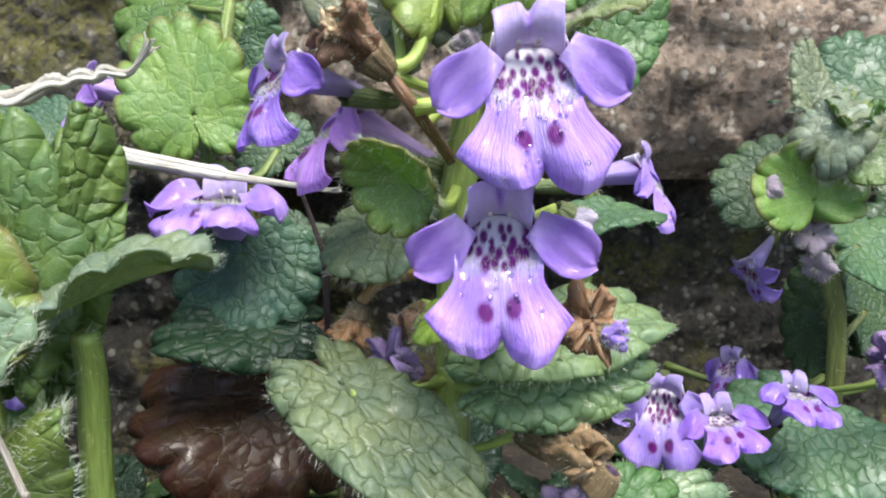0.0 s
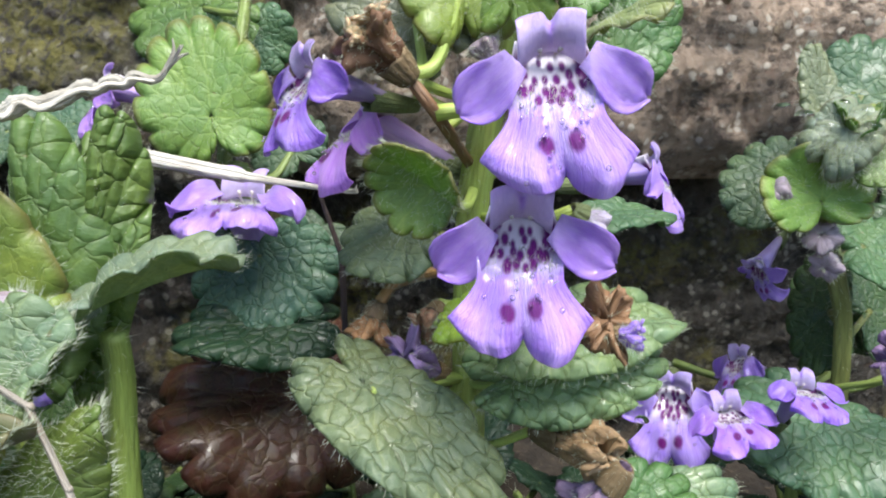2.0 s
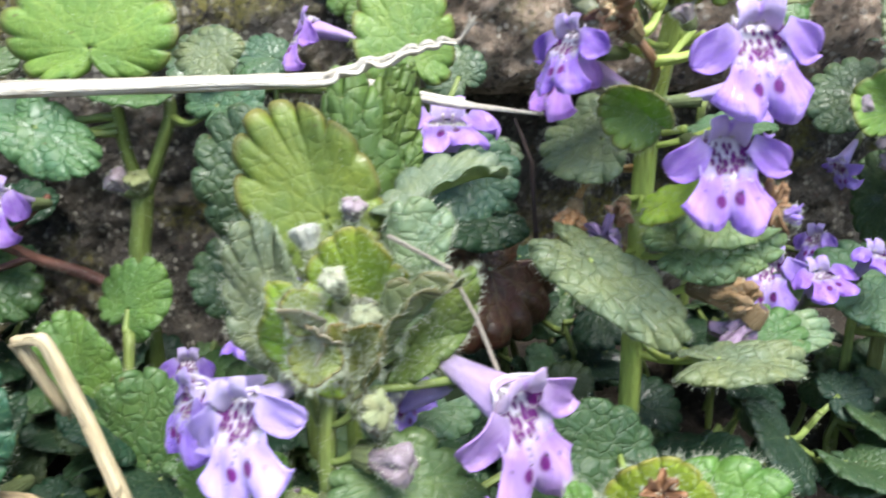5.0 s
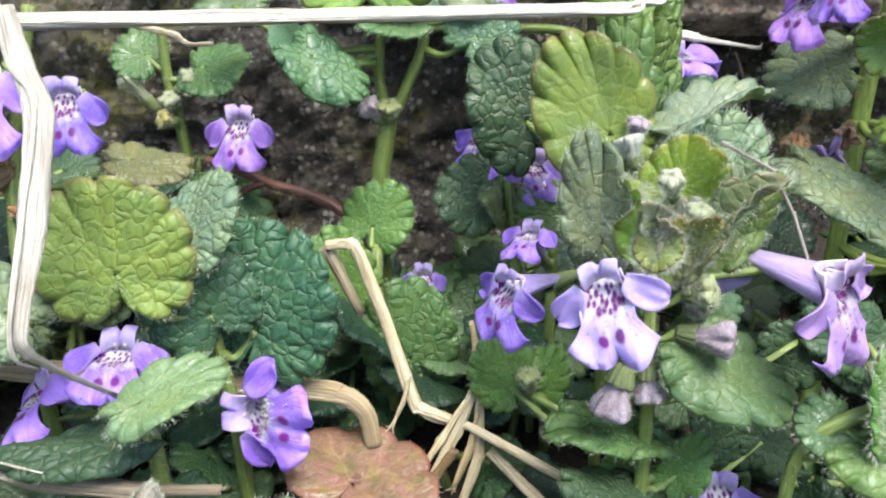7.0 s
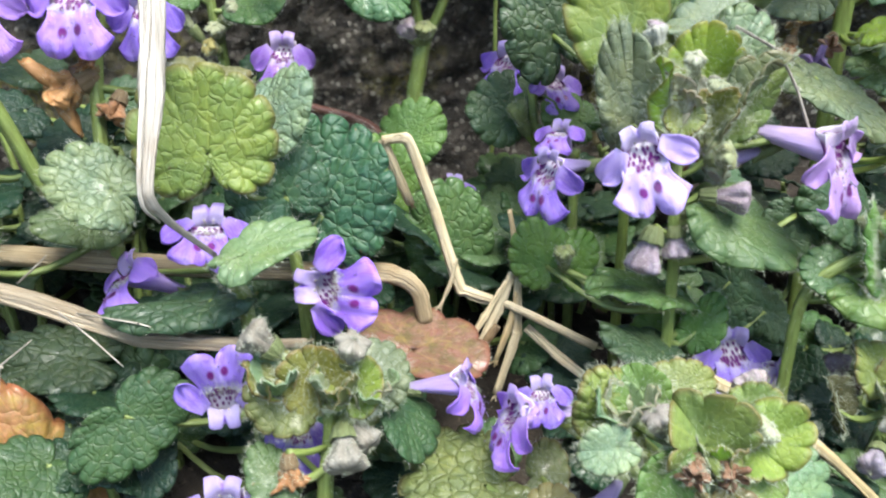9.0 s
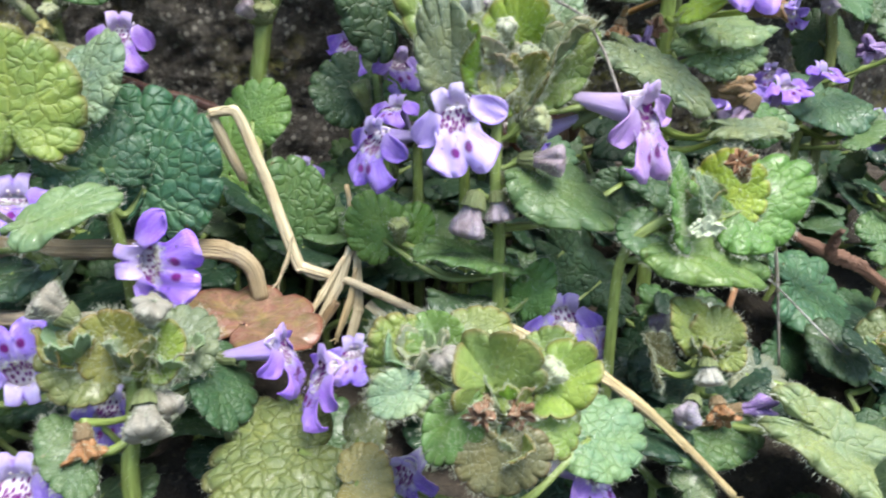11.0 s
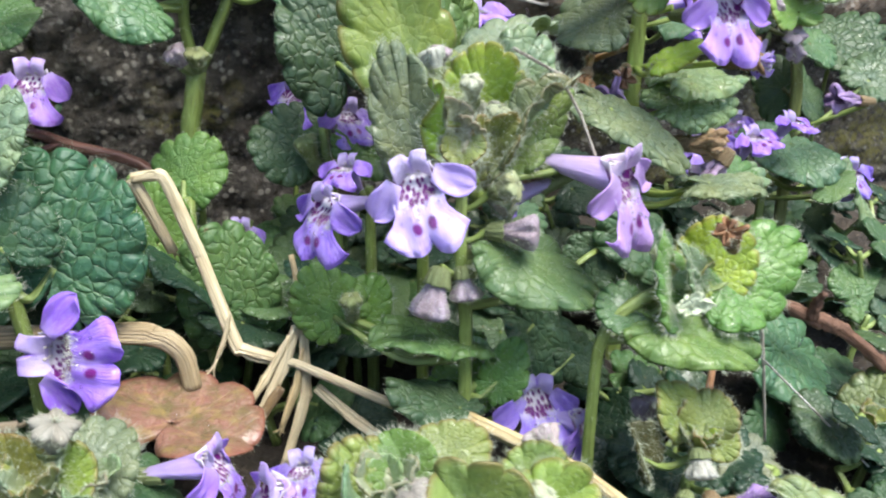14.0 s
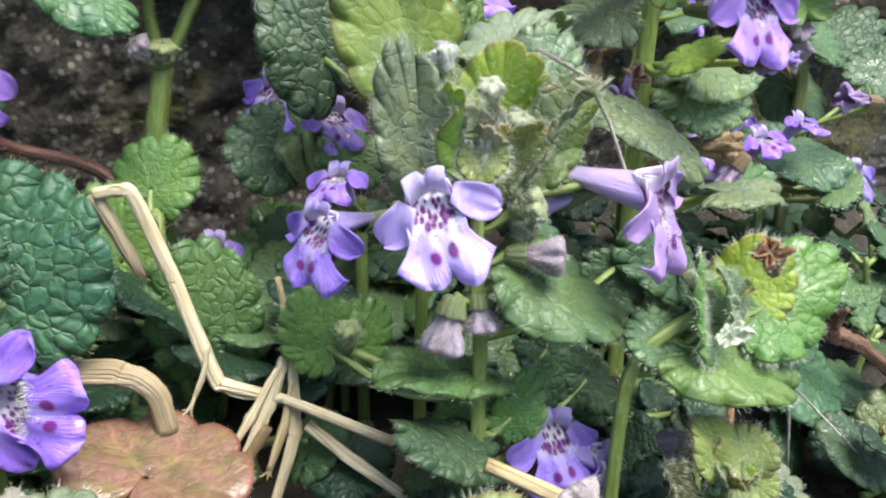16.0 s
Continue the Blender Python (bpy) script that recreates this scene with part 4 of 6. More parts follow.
tall_shoot.leaf((-0.14, 5.7, 9.52), (-0.95, 6.2, 10.4), (0, -0.86, 0.51), 1.0, 'grey')
tall_shoot.leaf((0.03, 5.6, 9.62), (-0.18, 5.7, 10.9), (0.27, -0.89, 0.35), 0.95, 'yellow')
tall_shoot.leaf((0.32, 5.6, 9.67), (0.51, 5.6, 10.97), (-0.35, -0.87, 0.34), 0.9, 'yellow', fold=0.3)
tall_shoot.leaf((0.64, 5.4, 9.52), (1.34, 4.9, 9.85), (0, -0.38, 0.93), 0.6, 'pale')
tall_shoot.leaf((0.73, 6, 9.93), (1.13, 6.2, 10.71), (0, -0.93, 0.37), 0.8, 'bright')
tall_shoot.leaf((1.15, 6, 9.26), (1.66, 6.3, 10.21), (0, -0.93, 0.37), 0.7, 'mid')
tall_shoot.leaf((1.14, 5.6, 5.68), (2.01, 5.9, 5.94), (0, -0.74, 0.67), 0.85, 'mid')
ledge_shoot.leaf((0.98, 7.5, 8), (2.41, 8, 8.05), (0, -0.27, 0.96), 0.7, 'teal')
yellow_shoot = Plant([(-3.47, 5.5, 2.18), (-3.47, 5.5, 6.52), (-3.54, 5.45, 7.3)], colour=(.2,.28,.06))
yellow_shoot.leaf((-3.6, 5.35, 7.53), (-4.23, 5.6, 8.83), (-0.15, -0.87, 0.45), 1.46, 'yellow', fine=1.3, basal=0.6, cup=0.1)
yellow_shoot.leaf((-3.4, 5.6, 7.41), (-3.38, 5.85, 9.12), (-0.25, -0.9, 0.3), 0.96, 'bright', fold=-0.35, fine=1.2, basal=0.6)
yellow_shoot.leaf((-3.13, 5.8, 7.42), (-2.75, 6, 9.16), (0.1, -0.9, 0.35), 0.85, 'bright', fine=1.2, basal=0.6, quilt=1.0)
yellow_shoot.leaf((-3.0, 5.25, 7.5), (-1.66, 5.6, 8.06), (-0.2, -0.12, 0.97), 0.95, 'sage', fold=0.55, quilt=0.3, stalk=False)
yellow_shoot.branch([(-2.71, 5.5, 5.68), (-2.7, 5.5, 6.54), (-2.66, 5.45, 7.02), (-2.64, 5.35, 7.44)], (.11,.10,.09), (.24,.34,.08))
yellow_shoot.leaf((-4.26, 6.3, 7.06), (-4.9, 6.6, 8.65), (-0.05, -0.85, 0.52), 1.45, 'dark', fine=1.1)
yellow_shoot.bud((-3.29, 5.2, 7.75), (-3.36, 5.3, 7.44), 0.24)
centre_shoot = Plant([(-3.44, 3.6, 1.69), (-3.44, 3.6, 4.67), (-3.52, 3.55, 5.57), (-3.45, 3.75, 6.49), (-3.27, 4, 6.99)], label='hairy ground ivy shoot with a leafy tip and lilac flowers')
hidden_shoot = Plant([(-4.06, 6.2, 2.36), (-4.06, 6.2, 5.21), (-4.08, 6.1, 5.84)])
centre_shoot.flower((-4.16, 3.1, 6.5), (-0.34, -0.9, 0.1), (-0.28, 0.1, 1), 0.94, 0, tone=(0.68, 0.47, 0.9))
centre_shoot.flower((-4.96, 4.3, 6.02), (-0.8, -0.55, 0), (0.1, 0, 1), 0.85, 1, tone=(0.32, 0.16, 0.77))
hidden_shoot.flower((-4.51, 5.5, 6.28), (-0.4, -0.5, 0.6), (0.2, 0.4, 0.7), 0.62, 2, tone=(0.31, 0.15, 0.69))
centre_shoot.flower((-1.8, 3.1, 6.44), (0.58, -0.76, -0.16), (-0.1, 0, 1), 1.1, 0, tone=(0.56, 0.35, 0.78))
centre_shoot.flower((-2.86, 4.2, 5.99), (-0.3, 0.2, -0.2), (0, -0.5, 1), 0.7, 2, tone=(0.34, 0.19, 0.77))
centre_shoot.bud((-3.96, 3.35, 4.93), (-3.77, 3.5, 5.47), 0.42)
centre_shoot.bud((-3.5, 3.4, 5.09), (-3.52, 3.5, 5.47), 0.32)
centre_shoot.bud((-2.76, 3.2, 5.88), (-3.25, 3.5, 5.85), 0.34, tone=(0.3, 0.25, 0.3))
centre_shoot.leaf((-3.31, 3.5, 5.77), (-1.94, 3.3, 5.12), (-0.16, -0.46, 0.87), 1.2, 'mid', fine=1.2, quilt=0.4)
centre_shoot.leaf((-3.94, 4.1, 6.61), (-4.19, 4.25, 7.75), (-0.2, -0.82, 0.54), 0.85, 'grey', quilt=0.5, cup=0.25, basal=0.6, hairs=2.5, wave=0.13)
centre_shoot.leaf((-3.56, 3.75, 6.71), (-4.04, 3.55, 7.47), (0.25, -0.8, 0.5), 0.63, 'lime', cup=0.4, fold=0.3, basal=0.7, hairs=2.5, quilt=0.35, wave=0.13)
centre_shoot.leaf((-3.19, 3.95, 7.08), (-3.14, 3.95, 7.83), (-0.1, -0.85, 0.5), 1.00, 'lime', cup=0.3, basal=0.7, hairs=2.5, quilt=0.4, wave=0.13)
centre_shoot.leaf((-2.9, 3.9, 7.18), (-2.5, 4.15, 7.98), (-0.62, -0.62, 0.45), 0.95, 'sage', fine=1.2, basal=0.7, hairs=2.5, wave=0.13)
centre_shoot.leaf((-3.05, 3.6, 6.57), (-2.51, 3.5, 7.53), (-0.92, -0.2, 0.3), 0.49, 'olive', fold=0.6, basal=0.6, hairs=2.5, wave=0.13)
centre_shoot.leaf((-2.75, 3.9, 6.7), (-2.12, 4.05, 7.33), (-0.2, -0.85, 0.5), 0.64, 'bright', basal=0.7, hairs=2.5, wave=0.13)
centre_shoot.leaf((-3.26, 3.65, 6.67), (-2.96, 3.5, 7.14), (0.12, -0.83, 0.54), 0.5, 'young', cup=0.6, basal=0.6, hairs=2.5, wave=0.13)
centre_shoot.leaf((-3.62, 3.7, 6.76), (-3.59, 3.55, 7.41), (-0.55, -0.63, 0.55), 0.45, 'silver', cup=0.6, basal=0.6, hairs=2.5, wave=0.13)
centre_shoot.leaf((-3.52, 3.6, 6.91), (-3.53, 3.4, 6.57), (-0.28, -0.78, 0.56), 0.5, 'moss', cup=0.3, hairs=2.5, wave=0.13)
centre_shoot.leaf((-3.55, 3.7, 7.1), (-3.85, 3.5, 7.29), (-0.28, -0.78, 0.56), 0.4, 'young', cup=0.5, hairs=2.5, wave=0.13)
centre_shoot.bud((-3.4, 3.7, 7.49), (-3.3, 3.9, 7.15), 0.22, tone=(0.42, 0.45, 0.34))
centre_shoot.bud((-3.1, 3.6, 7.18), (-3.13, 3.75, 6.81), 0.24, tone=(0.3, 0.34, 0.22))
centre_shoot.bud((-3.69, 4.3, 7.76), (-3.6, 4.2, 7.42), 0.26, tone=(0.45, 0.47, 0.42))
centre_shoot.bud((-2.99, 3.3, 6.4), (-3.22, 3.5, 6.28), 0.3, tone=(0.3, 0.34, 0.18))
centre_shoot.leaf((-4.69, 4.7, 4.26), (-5.11, 4.8, 5.15), (-0.27, -0.76, 0.6), 0.95, 'bright')
centre_shoot.leaf((-4.59, 4.7, 4.24), (-4.22, 4.85, 5), (-0.28, -0.79, 0.54), 0.7, 'bright')
centre_shoot.bud((-4.63, 4.5, 4.85), (-4.59, 4.6, 4.5), 0.24, tone=(0.25, 0.3, 0.12))
centre_shoot.leaf((-3.07, 3.9, 4.37), (-4.57, 3.5, 4.77), (-0.05, -0.13, 0.99), 1.0, 'mid')
centre_shoot.leaf((-3.35, 3.85, 3.43), (-3.38, 4.1, 4.08), (-0.26, -0.72, 0.65), 0.9, 'bright')
centre_shoot.leaf((-3.12, 3.7, 3.69), (-2.71, 3.75, 4.39), (0.09, -0.88, 0.46), 0.6, 'bright', fold=0.4)
centre_shoot.leaf((-3.25, 3.4, 3.62), (-4.48, 3.3, 4.21), (-0.11, -0.3, 0.95), 0.85, 'dark')
centre_shoot.leaf((-2.59, 4.3, 4.58), (-1.47, 4.6, 3.51), (-0.25, -0.7, 0.67), 1.2, 'dark')
centre_shoot.leaf((-1.84, 4.5, 3.9), (-1, 4.6, 3.23), (-0.25, -0.7, 0.67), 0.7, 'dark')
centre_shoot.leaf((-2.82, 4.4, 5.73), (-2.01, 4.8, 5.68), (-0.22, -0.63, 0.74), 0.8, 'teal')
centre_shoot.leaf((-1.42, 4.4, 5.47), (-1.46, 4.2, 4.69), (-0.27, -0.76, 0.6), 0.9, 'dark')
right_shoot = Plant([(-2.03, 3.1, 1.56), (-2.03, 3.1, 3.71), (-1.97, 3, 4.75), (-1.36, 2.95, 5.19), (-0.9, 3, 5.25)])
right_shoot.leaf((-0.78, 2.95, 5), (0.48, 3.1, 5.62), (-0.35, -0.8, 0.5), 1.20, 'bright', fine=1.3, hairs=2, quilt=0.5, cup=0.12, depth=0.13)
right_shoot.leaf((-1.22, 2.85, 4.79), (-1.48, 2.9, 5.85), (0.55, -0.75, 0.4), 0.78, 'bright', fold=0.3, hairs=2, quilt=0.4)
right_shoot.leaf((-0.65, 3.05, 5.03), (-0.55, 3.2, 5.98), (-0.1, -0.75, 0.65), 1.02, 'lime', fine=1.2, cup=0.35, hairs=2)
right_shoot.leaf((-0.99, 2.8, 5.14), (-1.19, 2.85, 5.72), (0.3, -0.75, 0.55), 0.39, 'grey', fold=0.5, hairs=1.5)
right_shoot.leaf((-1.7, 2.85, 4.9), (-0.18, 2.6, 4.47), (-0.1, -0.5, 0.86), 0.99, 'bright', fine=1.2, quilt=0.4, hairs=1.5)
right_shoot.leaf((-1.53, 2.95, 4.96), (-2.1, 3.05, 4.99), (-0.22, -0.63, 0.74), 0.7, 'mid')
tall_shoot.leaf((0.18, 5.9, 6.86), (1.78, 6.3, 6.95), (-0.1, -0.72, 0.69), 0.95, 'sage', fine=1.2, quilt=1.1)
tall_shoot.leaf((-0.22, 5.5, 7.45), (0.6, 5.3, 7.82), (-0.12, -0.45, 0.88), 0.48, 'lime')
tall_shoot.leaf((0.35, 5.9, 7.25), (2.07, 6.65, 7.32), (-0.05, -0.42, 0.9), 1.15, 'sage', fine=1.2)
tall_shoot.leaf((1.03, 6, 5.6), (2.54, 6.2, 5.75), (-0.12, -0.37, 0.92), 0.8, 'sage')
tall_shoot.leaf((0.21, 5, 5.88), (1.79, 5.25, 5.8), (-0.11, -0.3, 0.95), 0.75, 'grey')
right_shoot.leaf((-0.28, 4.3, 5.04), (-1.5, 4.3, 5.58), (-0.27, -0.76, 0.6), 1.0, 'dark')
low_middle_shoot = Plant([(0.27, 5.2, 2.27), (0.36, 5.3, 2.85)])
twig_shoot = Plant([(2.01, 4.6, 1.95), (2.01, 4.6, 2.3), (1.95, 4.7, 3)])
low_middle_shoot.leaf((-0.52, 5.3, 2.99), (0.32, 5.2, 2.63), (-0.2, -0.55, 0.81), 0.9, 'mid')
low_middle_shoot.leaf((0.46, 5.3, 2.84), (1.08, 5.1, 2.37), (-0.2, -0.55, 0.81), 0.9, 'mid')
twig_shoot.leaf((1.46, 4.6, 3.49), (3.15, 4.7, 2.72), (-0.21, -0.59, 0.78), 1.6, 'teal', fine=1.2)
twig_shoot.leaf((1.27, 4.3, 2.61), (1.9, 4.2, 2), (-0.2, -0.55, 0.81), 1.0, 'dark')
front_shoot = Plant([(-4.2, 0.6, 0.91), (-4.2, 0.6, 3.3), (-4.24, 0.6, 4.05), (-4.2, 0.65, 4.38)])
front_shoot.leaf((-4.32, 0.45, 4.23), (-4.42, 0.55, 5.1), (-0.12, -0.68, 0.72), 0.9, 'young', cup=0.2, fold=0.3, wave=0.2, fine=1.3, hairs=1.2, quilt=0.4, lobes=9, depth=0.3)
front_shoot.leaf((-4.73, 0.8, 4.36), (-5.43, 0.9, 4.96), (-0.05, -0.75, 0.65), 0.78, 'moss', quilt=1.1, wave=0.12, hairs=1.5)
front_shoot.leaf((-4.77, 0.9, 4.6), (-4.83, 1.1, 4.98), (-0.15, -0.68, 0.72), 0.58, 'bright', quilt=0.5, fold=0.4)
front_shoot.leaf((-4.71, 0.4, 4.49), (-4.89, 0.25, 3.87), (0.3, -0.8, 0.5), 0.60, 'bright', hairs=1.5, fold=0.45, quilt=0.3)
front_shoot.leaf((-4, 0.6, 4.22), (-3.3, 0.65, 4.57), (-0.25, -0.75, 0.6), 0.69, 'young', cup=0.2, fold=0.5, wave=0.18, hairs=1.2, quilt=0.4, lobes=11, depth=0.28)
front_shoot.leaf((-3.85, 0.8, 4.32), (-3.49, 1, 4.72), (-0.14, -0.65, 0.75), 0.6, 'young', cup=0.3)
front_shoot.leaf((-4.42, 0.9, 4.63), (-4.43, 1.2, 4.96), (-0.11, -0.49, 0.87), 0.8, 'moss')
front_shoot.leaf((-3.99, 0.45, 4.23), (-3.52, 0.35, 3.9), (-0.14, -0.65, 0.75), 0.7, 'moss', hairs=1.2)
front_shoot.leaf((-4.36, 0.25, 4.14), (-4.33, 0.1, 3.56), (-0.14, -0.65, 0.75), 0.9, 'olive')
front_shoot.leaf((-5.02, 0.5, 4.56), (-5.47, 0.5, 4.36), (0.1, -0.7, 0.7), 0.45, 'silver', fold=0.3)
front_shoot.bud((-4.84, 0.5, 4.84), (-4.64, 0.6, 4.46), 0.24, tone=(0.27, 0.25, 0.22))
front_shoot.bud((-3.74, 0.5, 4.61), (-3.94, 0.6, 4.32), 0.24, tone=(0.4, 0.45, 0.3))
front_shoot.bud((-4.58, 0.15, 4.34), (-4.41, 0.45, 4.4), 0.2, tone=(0.25, 0.14, 0.08), kind='withered', label='withered crumpled brown flower')
front_shoot.bud((-4.18, 0.15, 4.29), (-4.2, 0.45, 4.37), 0.2, tone=(0.25, 0.14, 0.08), kind='withered', label='withered crumpled brown flower')
front_shoot.leaf((-3.28, 1.4, 3.16), (-2.17, 1.65, 3.04), (-0.13, -0.61, 0.78), 1.05, 'sage')
front_shoot.leaf((-5.75, 1.8, 3.3), (-7.05, 1.45, 3.05), (-0.05, -0.42, 0.9), 1.8, 'olive', fine=1.3, cup=-0.16, quilt=1.1)
front_shoot.leaf((-5.64, 1.8, 3.23), (-5.16, 1.7, 3.23), (-0.13, -0.61, 0.78), 0.9, 'olive')
front_shoot.leaf((-5.74, 1.2, 3.1), (-5.18, 1.1, 3.22), (-0.13, -0.61, 0.78), 0.8, 'tan')
front_shoot.flower((-5.85, 1.75, 4.1), (-0.95, -0.2, 0.1), (0.15, 0, 1), 0.78, 2, tone=(0.41, 0.21, 0.82))
front_shoot.flower((-5.5, 1.9, 4.25), (-0.2, -0.5, 0.6), (0, 0.5, 1), 0.55, 0, tone=(0.34, 0.17, 0.77))
front_shoot.flower((-5.08, 1.2, 3.14), (-0.6, -0.6, -0.2), (0, 0, 1), 0.6, 0, tone=(0.23, 0.1, 0.51))
front_shoot.flower((-2.93, 1.4, 2.75), (0.6, -0.6, 0.2), (0, 0, 1), 0.75, 1, tone=(0.34, 0.17, 0.71))
left_front_shoot = Plant([(-7.87, 1.9, 1.24), (-7.87, 1.9, 2.93), (-7.77, 2.1, 3.74), (-7.75, 2.2, 4.27)])
left_front_shoot.bud((-8.57, 2.3, 4.96), (-8.25, 2.3, 4.65), 0.38, tone=(0.27, 0.26, 0.22))
left_front_shoot.bud((-7.45, 2.1, 4.88), (-7.58, 2.2, 4.51), 0.34, tone=(0.27, 0.26, 0.22))
left_front_shoot.bud((-7.34, 1.8, 3.76), (-7.58, 2.1, 3.98), 0.32, tone=(0.27, 0.26, 0.22))
left_front_shoot.bud((-7.59, 1.6, 3.63), (-7.62, 2, 3.94), 0.42, tone=(0.27, 0.26, 0.22))
left_front_shoot.leaf((-7.78, 2.1, 4.13), (-8, 2.2, 4.8), (-0.17, -0.76, 0.62), 0.8, 'moss', cup=0.3, hairs=2)
left_front_shoot.leaf((-7.6, 2, 4.1), (-7.3, 2.2, 4.61), (-0.17, -0.76, 0.62), 0.7, 'moss', cup=0.3, hairs=2)
left_front_shoot.leaf((-7.49, 2.2, 4.18), (-6.99, 2.6, 4.5), (-0.16, -0.72, 0.68), 0.9, 'grey')
left_front_shoot.leaf((-7.91, 2.1, 4.15), (-8.63, 2.2, 4.43), (-0.16, -0.72, 0.68), 0.9, 'olive')
left_front_shoot.leaf((-7.19, 2.3, 3.96), (-6.59, 2.6, 3.59), (-0.12, -0.53, 0.84), 1.2, 'dark')
left_front_shoot.leaf((-8.17, 1.7, 3.51), (-8.57, 1.5, 3.52), (-0.14, -0.65, 0.75), 1.0, 'mid')
left_front_shoot.flower((-6.2, 2.4, 4.1), (0.9, -0.3, 0.1), (0, 0, 1), 0.74, 0, tone=(0.43, 0.23, 0.82))
left_front_shoot.flower((-8.98, 2.6, 3.93), (0.1, -0.85, 0.35), (0, 0.1, -1), 0.85, 1, tone=(0.34, 0.19, 0.77))
left_front_shoot.flower((-8.92, 1.7, 3.2), (-0.1, -0.8, 0.4), (0, 0.3, 1), 0.95, 2, tone=(0.34, 0.19, 0.77))
left_front_shoot.flower((-8.16, 2.6, 3.49), (0, -0.8, 0.4), (0, 0.3, 1), 0.7, 2, tone=(0.25, 0.13, 0.61))
left_front_shoot.bud((-8.16, 1.6, 3.45), (-8.18, 1.7, 3.83), 0.28, tone=(0.36, 0.18, 0.07), kind='withered', label='withered crumpled brown flower')
left_shoot = Plant([(-8.18, 4.6, 1.95), (-8.18, 4.6, 3.89), (-8.27, 4.6, 4.94), (-8.34, 4.5, 5.79)])
left_shoot.leaf((-9.07, 4, 6.02), (-9.21, 4.2, 7.5), (0.05, -0.88, 0.48), 1.7, 'yellow', fine=1.2, hairs=1.6, quilt=0.6)
left_shoot.leaf((-8.65, 4.45, 6.4), (-8, 4.75, 7.37), (-0.19, -0.58, 0.79), 1.0, 'sage', quilt=1.0, fine=1.2)
left_shoot.leaf((-8.15, 4.45, 5.46), (-8.69, 4.35, 6.58), (-0.04, -0.75, 0.66), 1.3, 'blue')
left_shoot.leaf((-8.01, 4.65, 4.9), (-7.53, 5, 6.66), (-0.05, -0.83, 0.55), 1.95, 'blue', fine=1.4, quilt=0.8)
middle_back_shoot = Plant([(-4.42, 7, 2.57), (-4.42, 7, 4.71), (-4.52, 7, 5.89), (-4.58, 7.1, 6.61)])
straw_shoot = Plant([(-6.3, 6.3, 2.39), (-6.3, 6.3, 3.25), (-6.47, 6.4, 4.43), (-6.51, 6.9, 5.6)])
straw_shoot.leaf((-6.73, 7.1, 5.6), (-6.18, 7.3, 6.43), (-0.04, -0.71, 0.7), 1.15, 'bright')
straw_shoot.leaf((-6.07, 5.8, 3.9), (-6.06, 6, 5.42), (-0.04, -0.77, 0.63), 1.4, 'mid', fine=1.1)
straw_shoot.leaf((-6.87, 6.2, 4.82), (-7.09, 6.4, 6.13), (-0.04, -0.81, 0.58), 1.05, 'bright')
middle_back_shoot.leaf((-4.71, 7, 5.99), (-5.43, 7.2, 6.75), (-0.04, -0.81, 0.58), 1.3, 'dark')
middle_back_shoot.leaf((-3.67, 6.6, 6.02), (-4.46, 6.8, 6.49), (-0.04, -0.81, 0.58), 0.8, 'mid')
middle_back_shoot.bud((-4.9, 6.8, 6.46), (-4.68, 6.9, 5.92), 0.3, tone=(0.22, 0.27, 0.1))
middle_back_shoot.flower((-4.93, 7.5, 7.04), (-0.5, -0.7, 0.2), (0.1, 0, 1), 0.9, 0, tone=(0.34, 0.19, 0.77))
middle_back_shoot.flower((-4.2, 7, 6.75), (0.2, -0.8, 0.3), (0, 0.3, 1), 0.75, 1, tone=(0.28, 0.15, 0.66))
straw_shoot.flower((-5.83, 7, 5.08), (0.2, -0.8, 0.4), (0, 0.4, 1), 0.65, 2, tone=(0.28, 0.15, 0.66))
left_shoot.flower((-7.91, 4.2, 4.57), (-0.22, -0.95, 0.2), (-1, 0.15, 0.12), 1.1, 0, tone=(0.38, 0.16, 0.84))
far_left_shoot = Plant([(-10.73, 5.2, 2.1), (-10.73, 5.2, 5.62), (-10.75, 5.6, 7.25), (-10.54, 5.8, 8.25), (-10.33, 5.9, 9.08)])
far_left_shoot.flower((-10.77, 5.2, 8.26), (-0.05, -1, 0.1), (0, 0, 1), 1.08, 0)
far_left_shoot.flower((-11.8, 5.2, 8.23), (-0.6, -0.8, -0.1), (0, 0, 1), 1.0, 1)
far_left_shoot.flower((-10.01, 5.6, 8.01), (0.2, -1, 0.05), (0, 0, 1), 0.85, 2, tone=(0.29, 0.15, 0.73))
far_left_shoot.flower((-11.88, 6, 8.66), (-0.6, -0.5, 0.3), (0, 0, 1), 0.8, 2)
far_left_shoot.bud((-11.36, 5.4, 6.93), (-10.75, 5.6, 7.25), 0.62, tone=(0.45, 0.24, 0.09), kind='withered', label='withered crumpled brown flower')
far_left_shoot.bud((-10.59, 5.3, 6.62), (-10.42, 5.5, 6.99), 0.34, tone=(0.36, 0.18, 0.08), kind='withered', label='withered crumpled brown flower')
far_left_shoot.bud((-10.87, 5.5, 7.42), (-10.75, 5.6, 7.21), 0.3, tone=(0.4, 0.21, 0.08), stalk=False, kind='withered', label='withered crumpled brown flower')
far_left_shoot.branch([(-11.39, 4.9, 5.8), (-11.67, 4.8, 6.76), (-11.93, 4.7, 7.57), (-12.18, 4.7, 8.43)], (.08,.08))
far_left_shoot.leaf((-11.35, 6, 7.23), (-12.23, 5.8, 7.33), (-0.02, -0.37, 0.93), 0.9, 'teal')
far_left_shoot.leaf((-9.88, 6.2, 7.19), (-8.86, 6.4, 7), (-0.02, -0.31, 0.95), 0.95, 'olive')
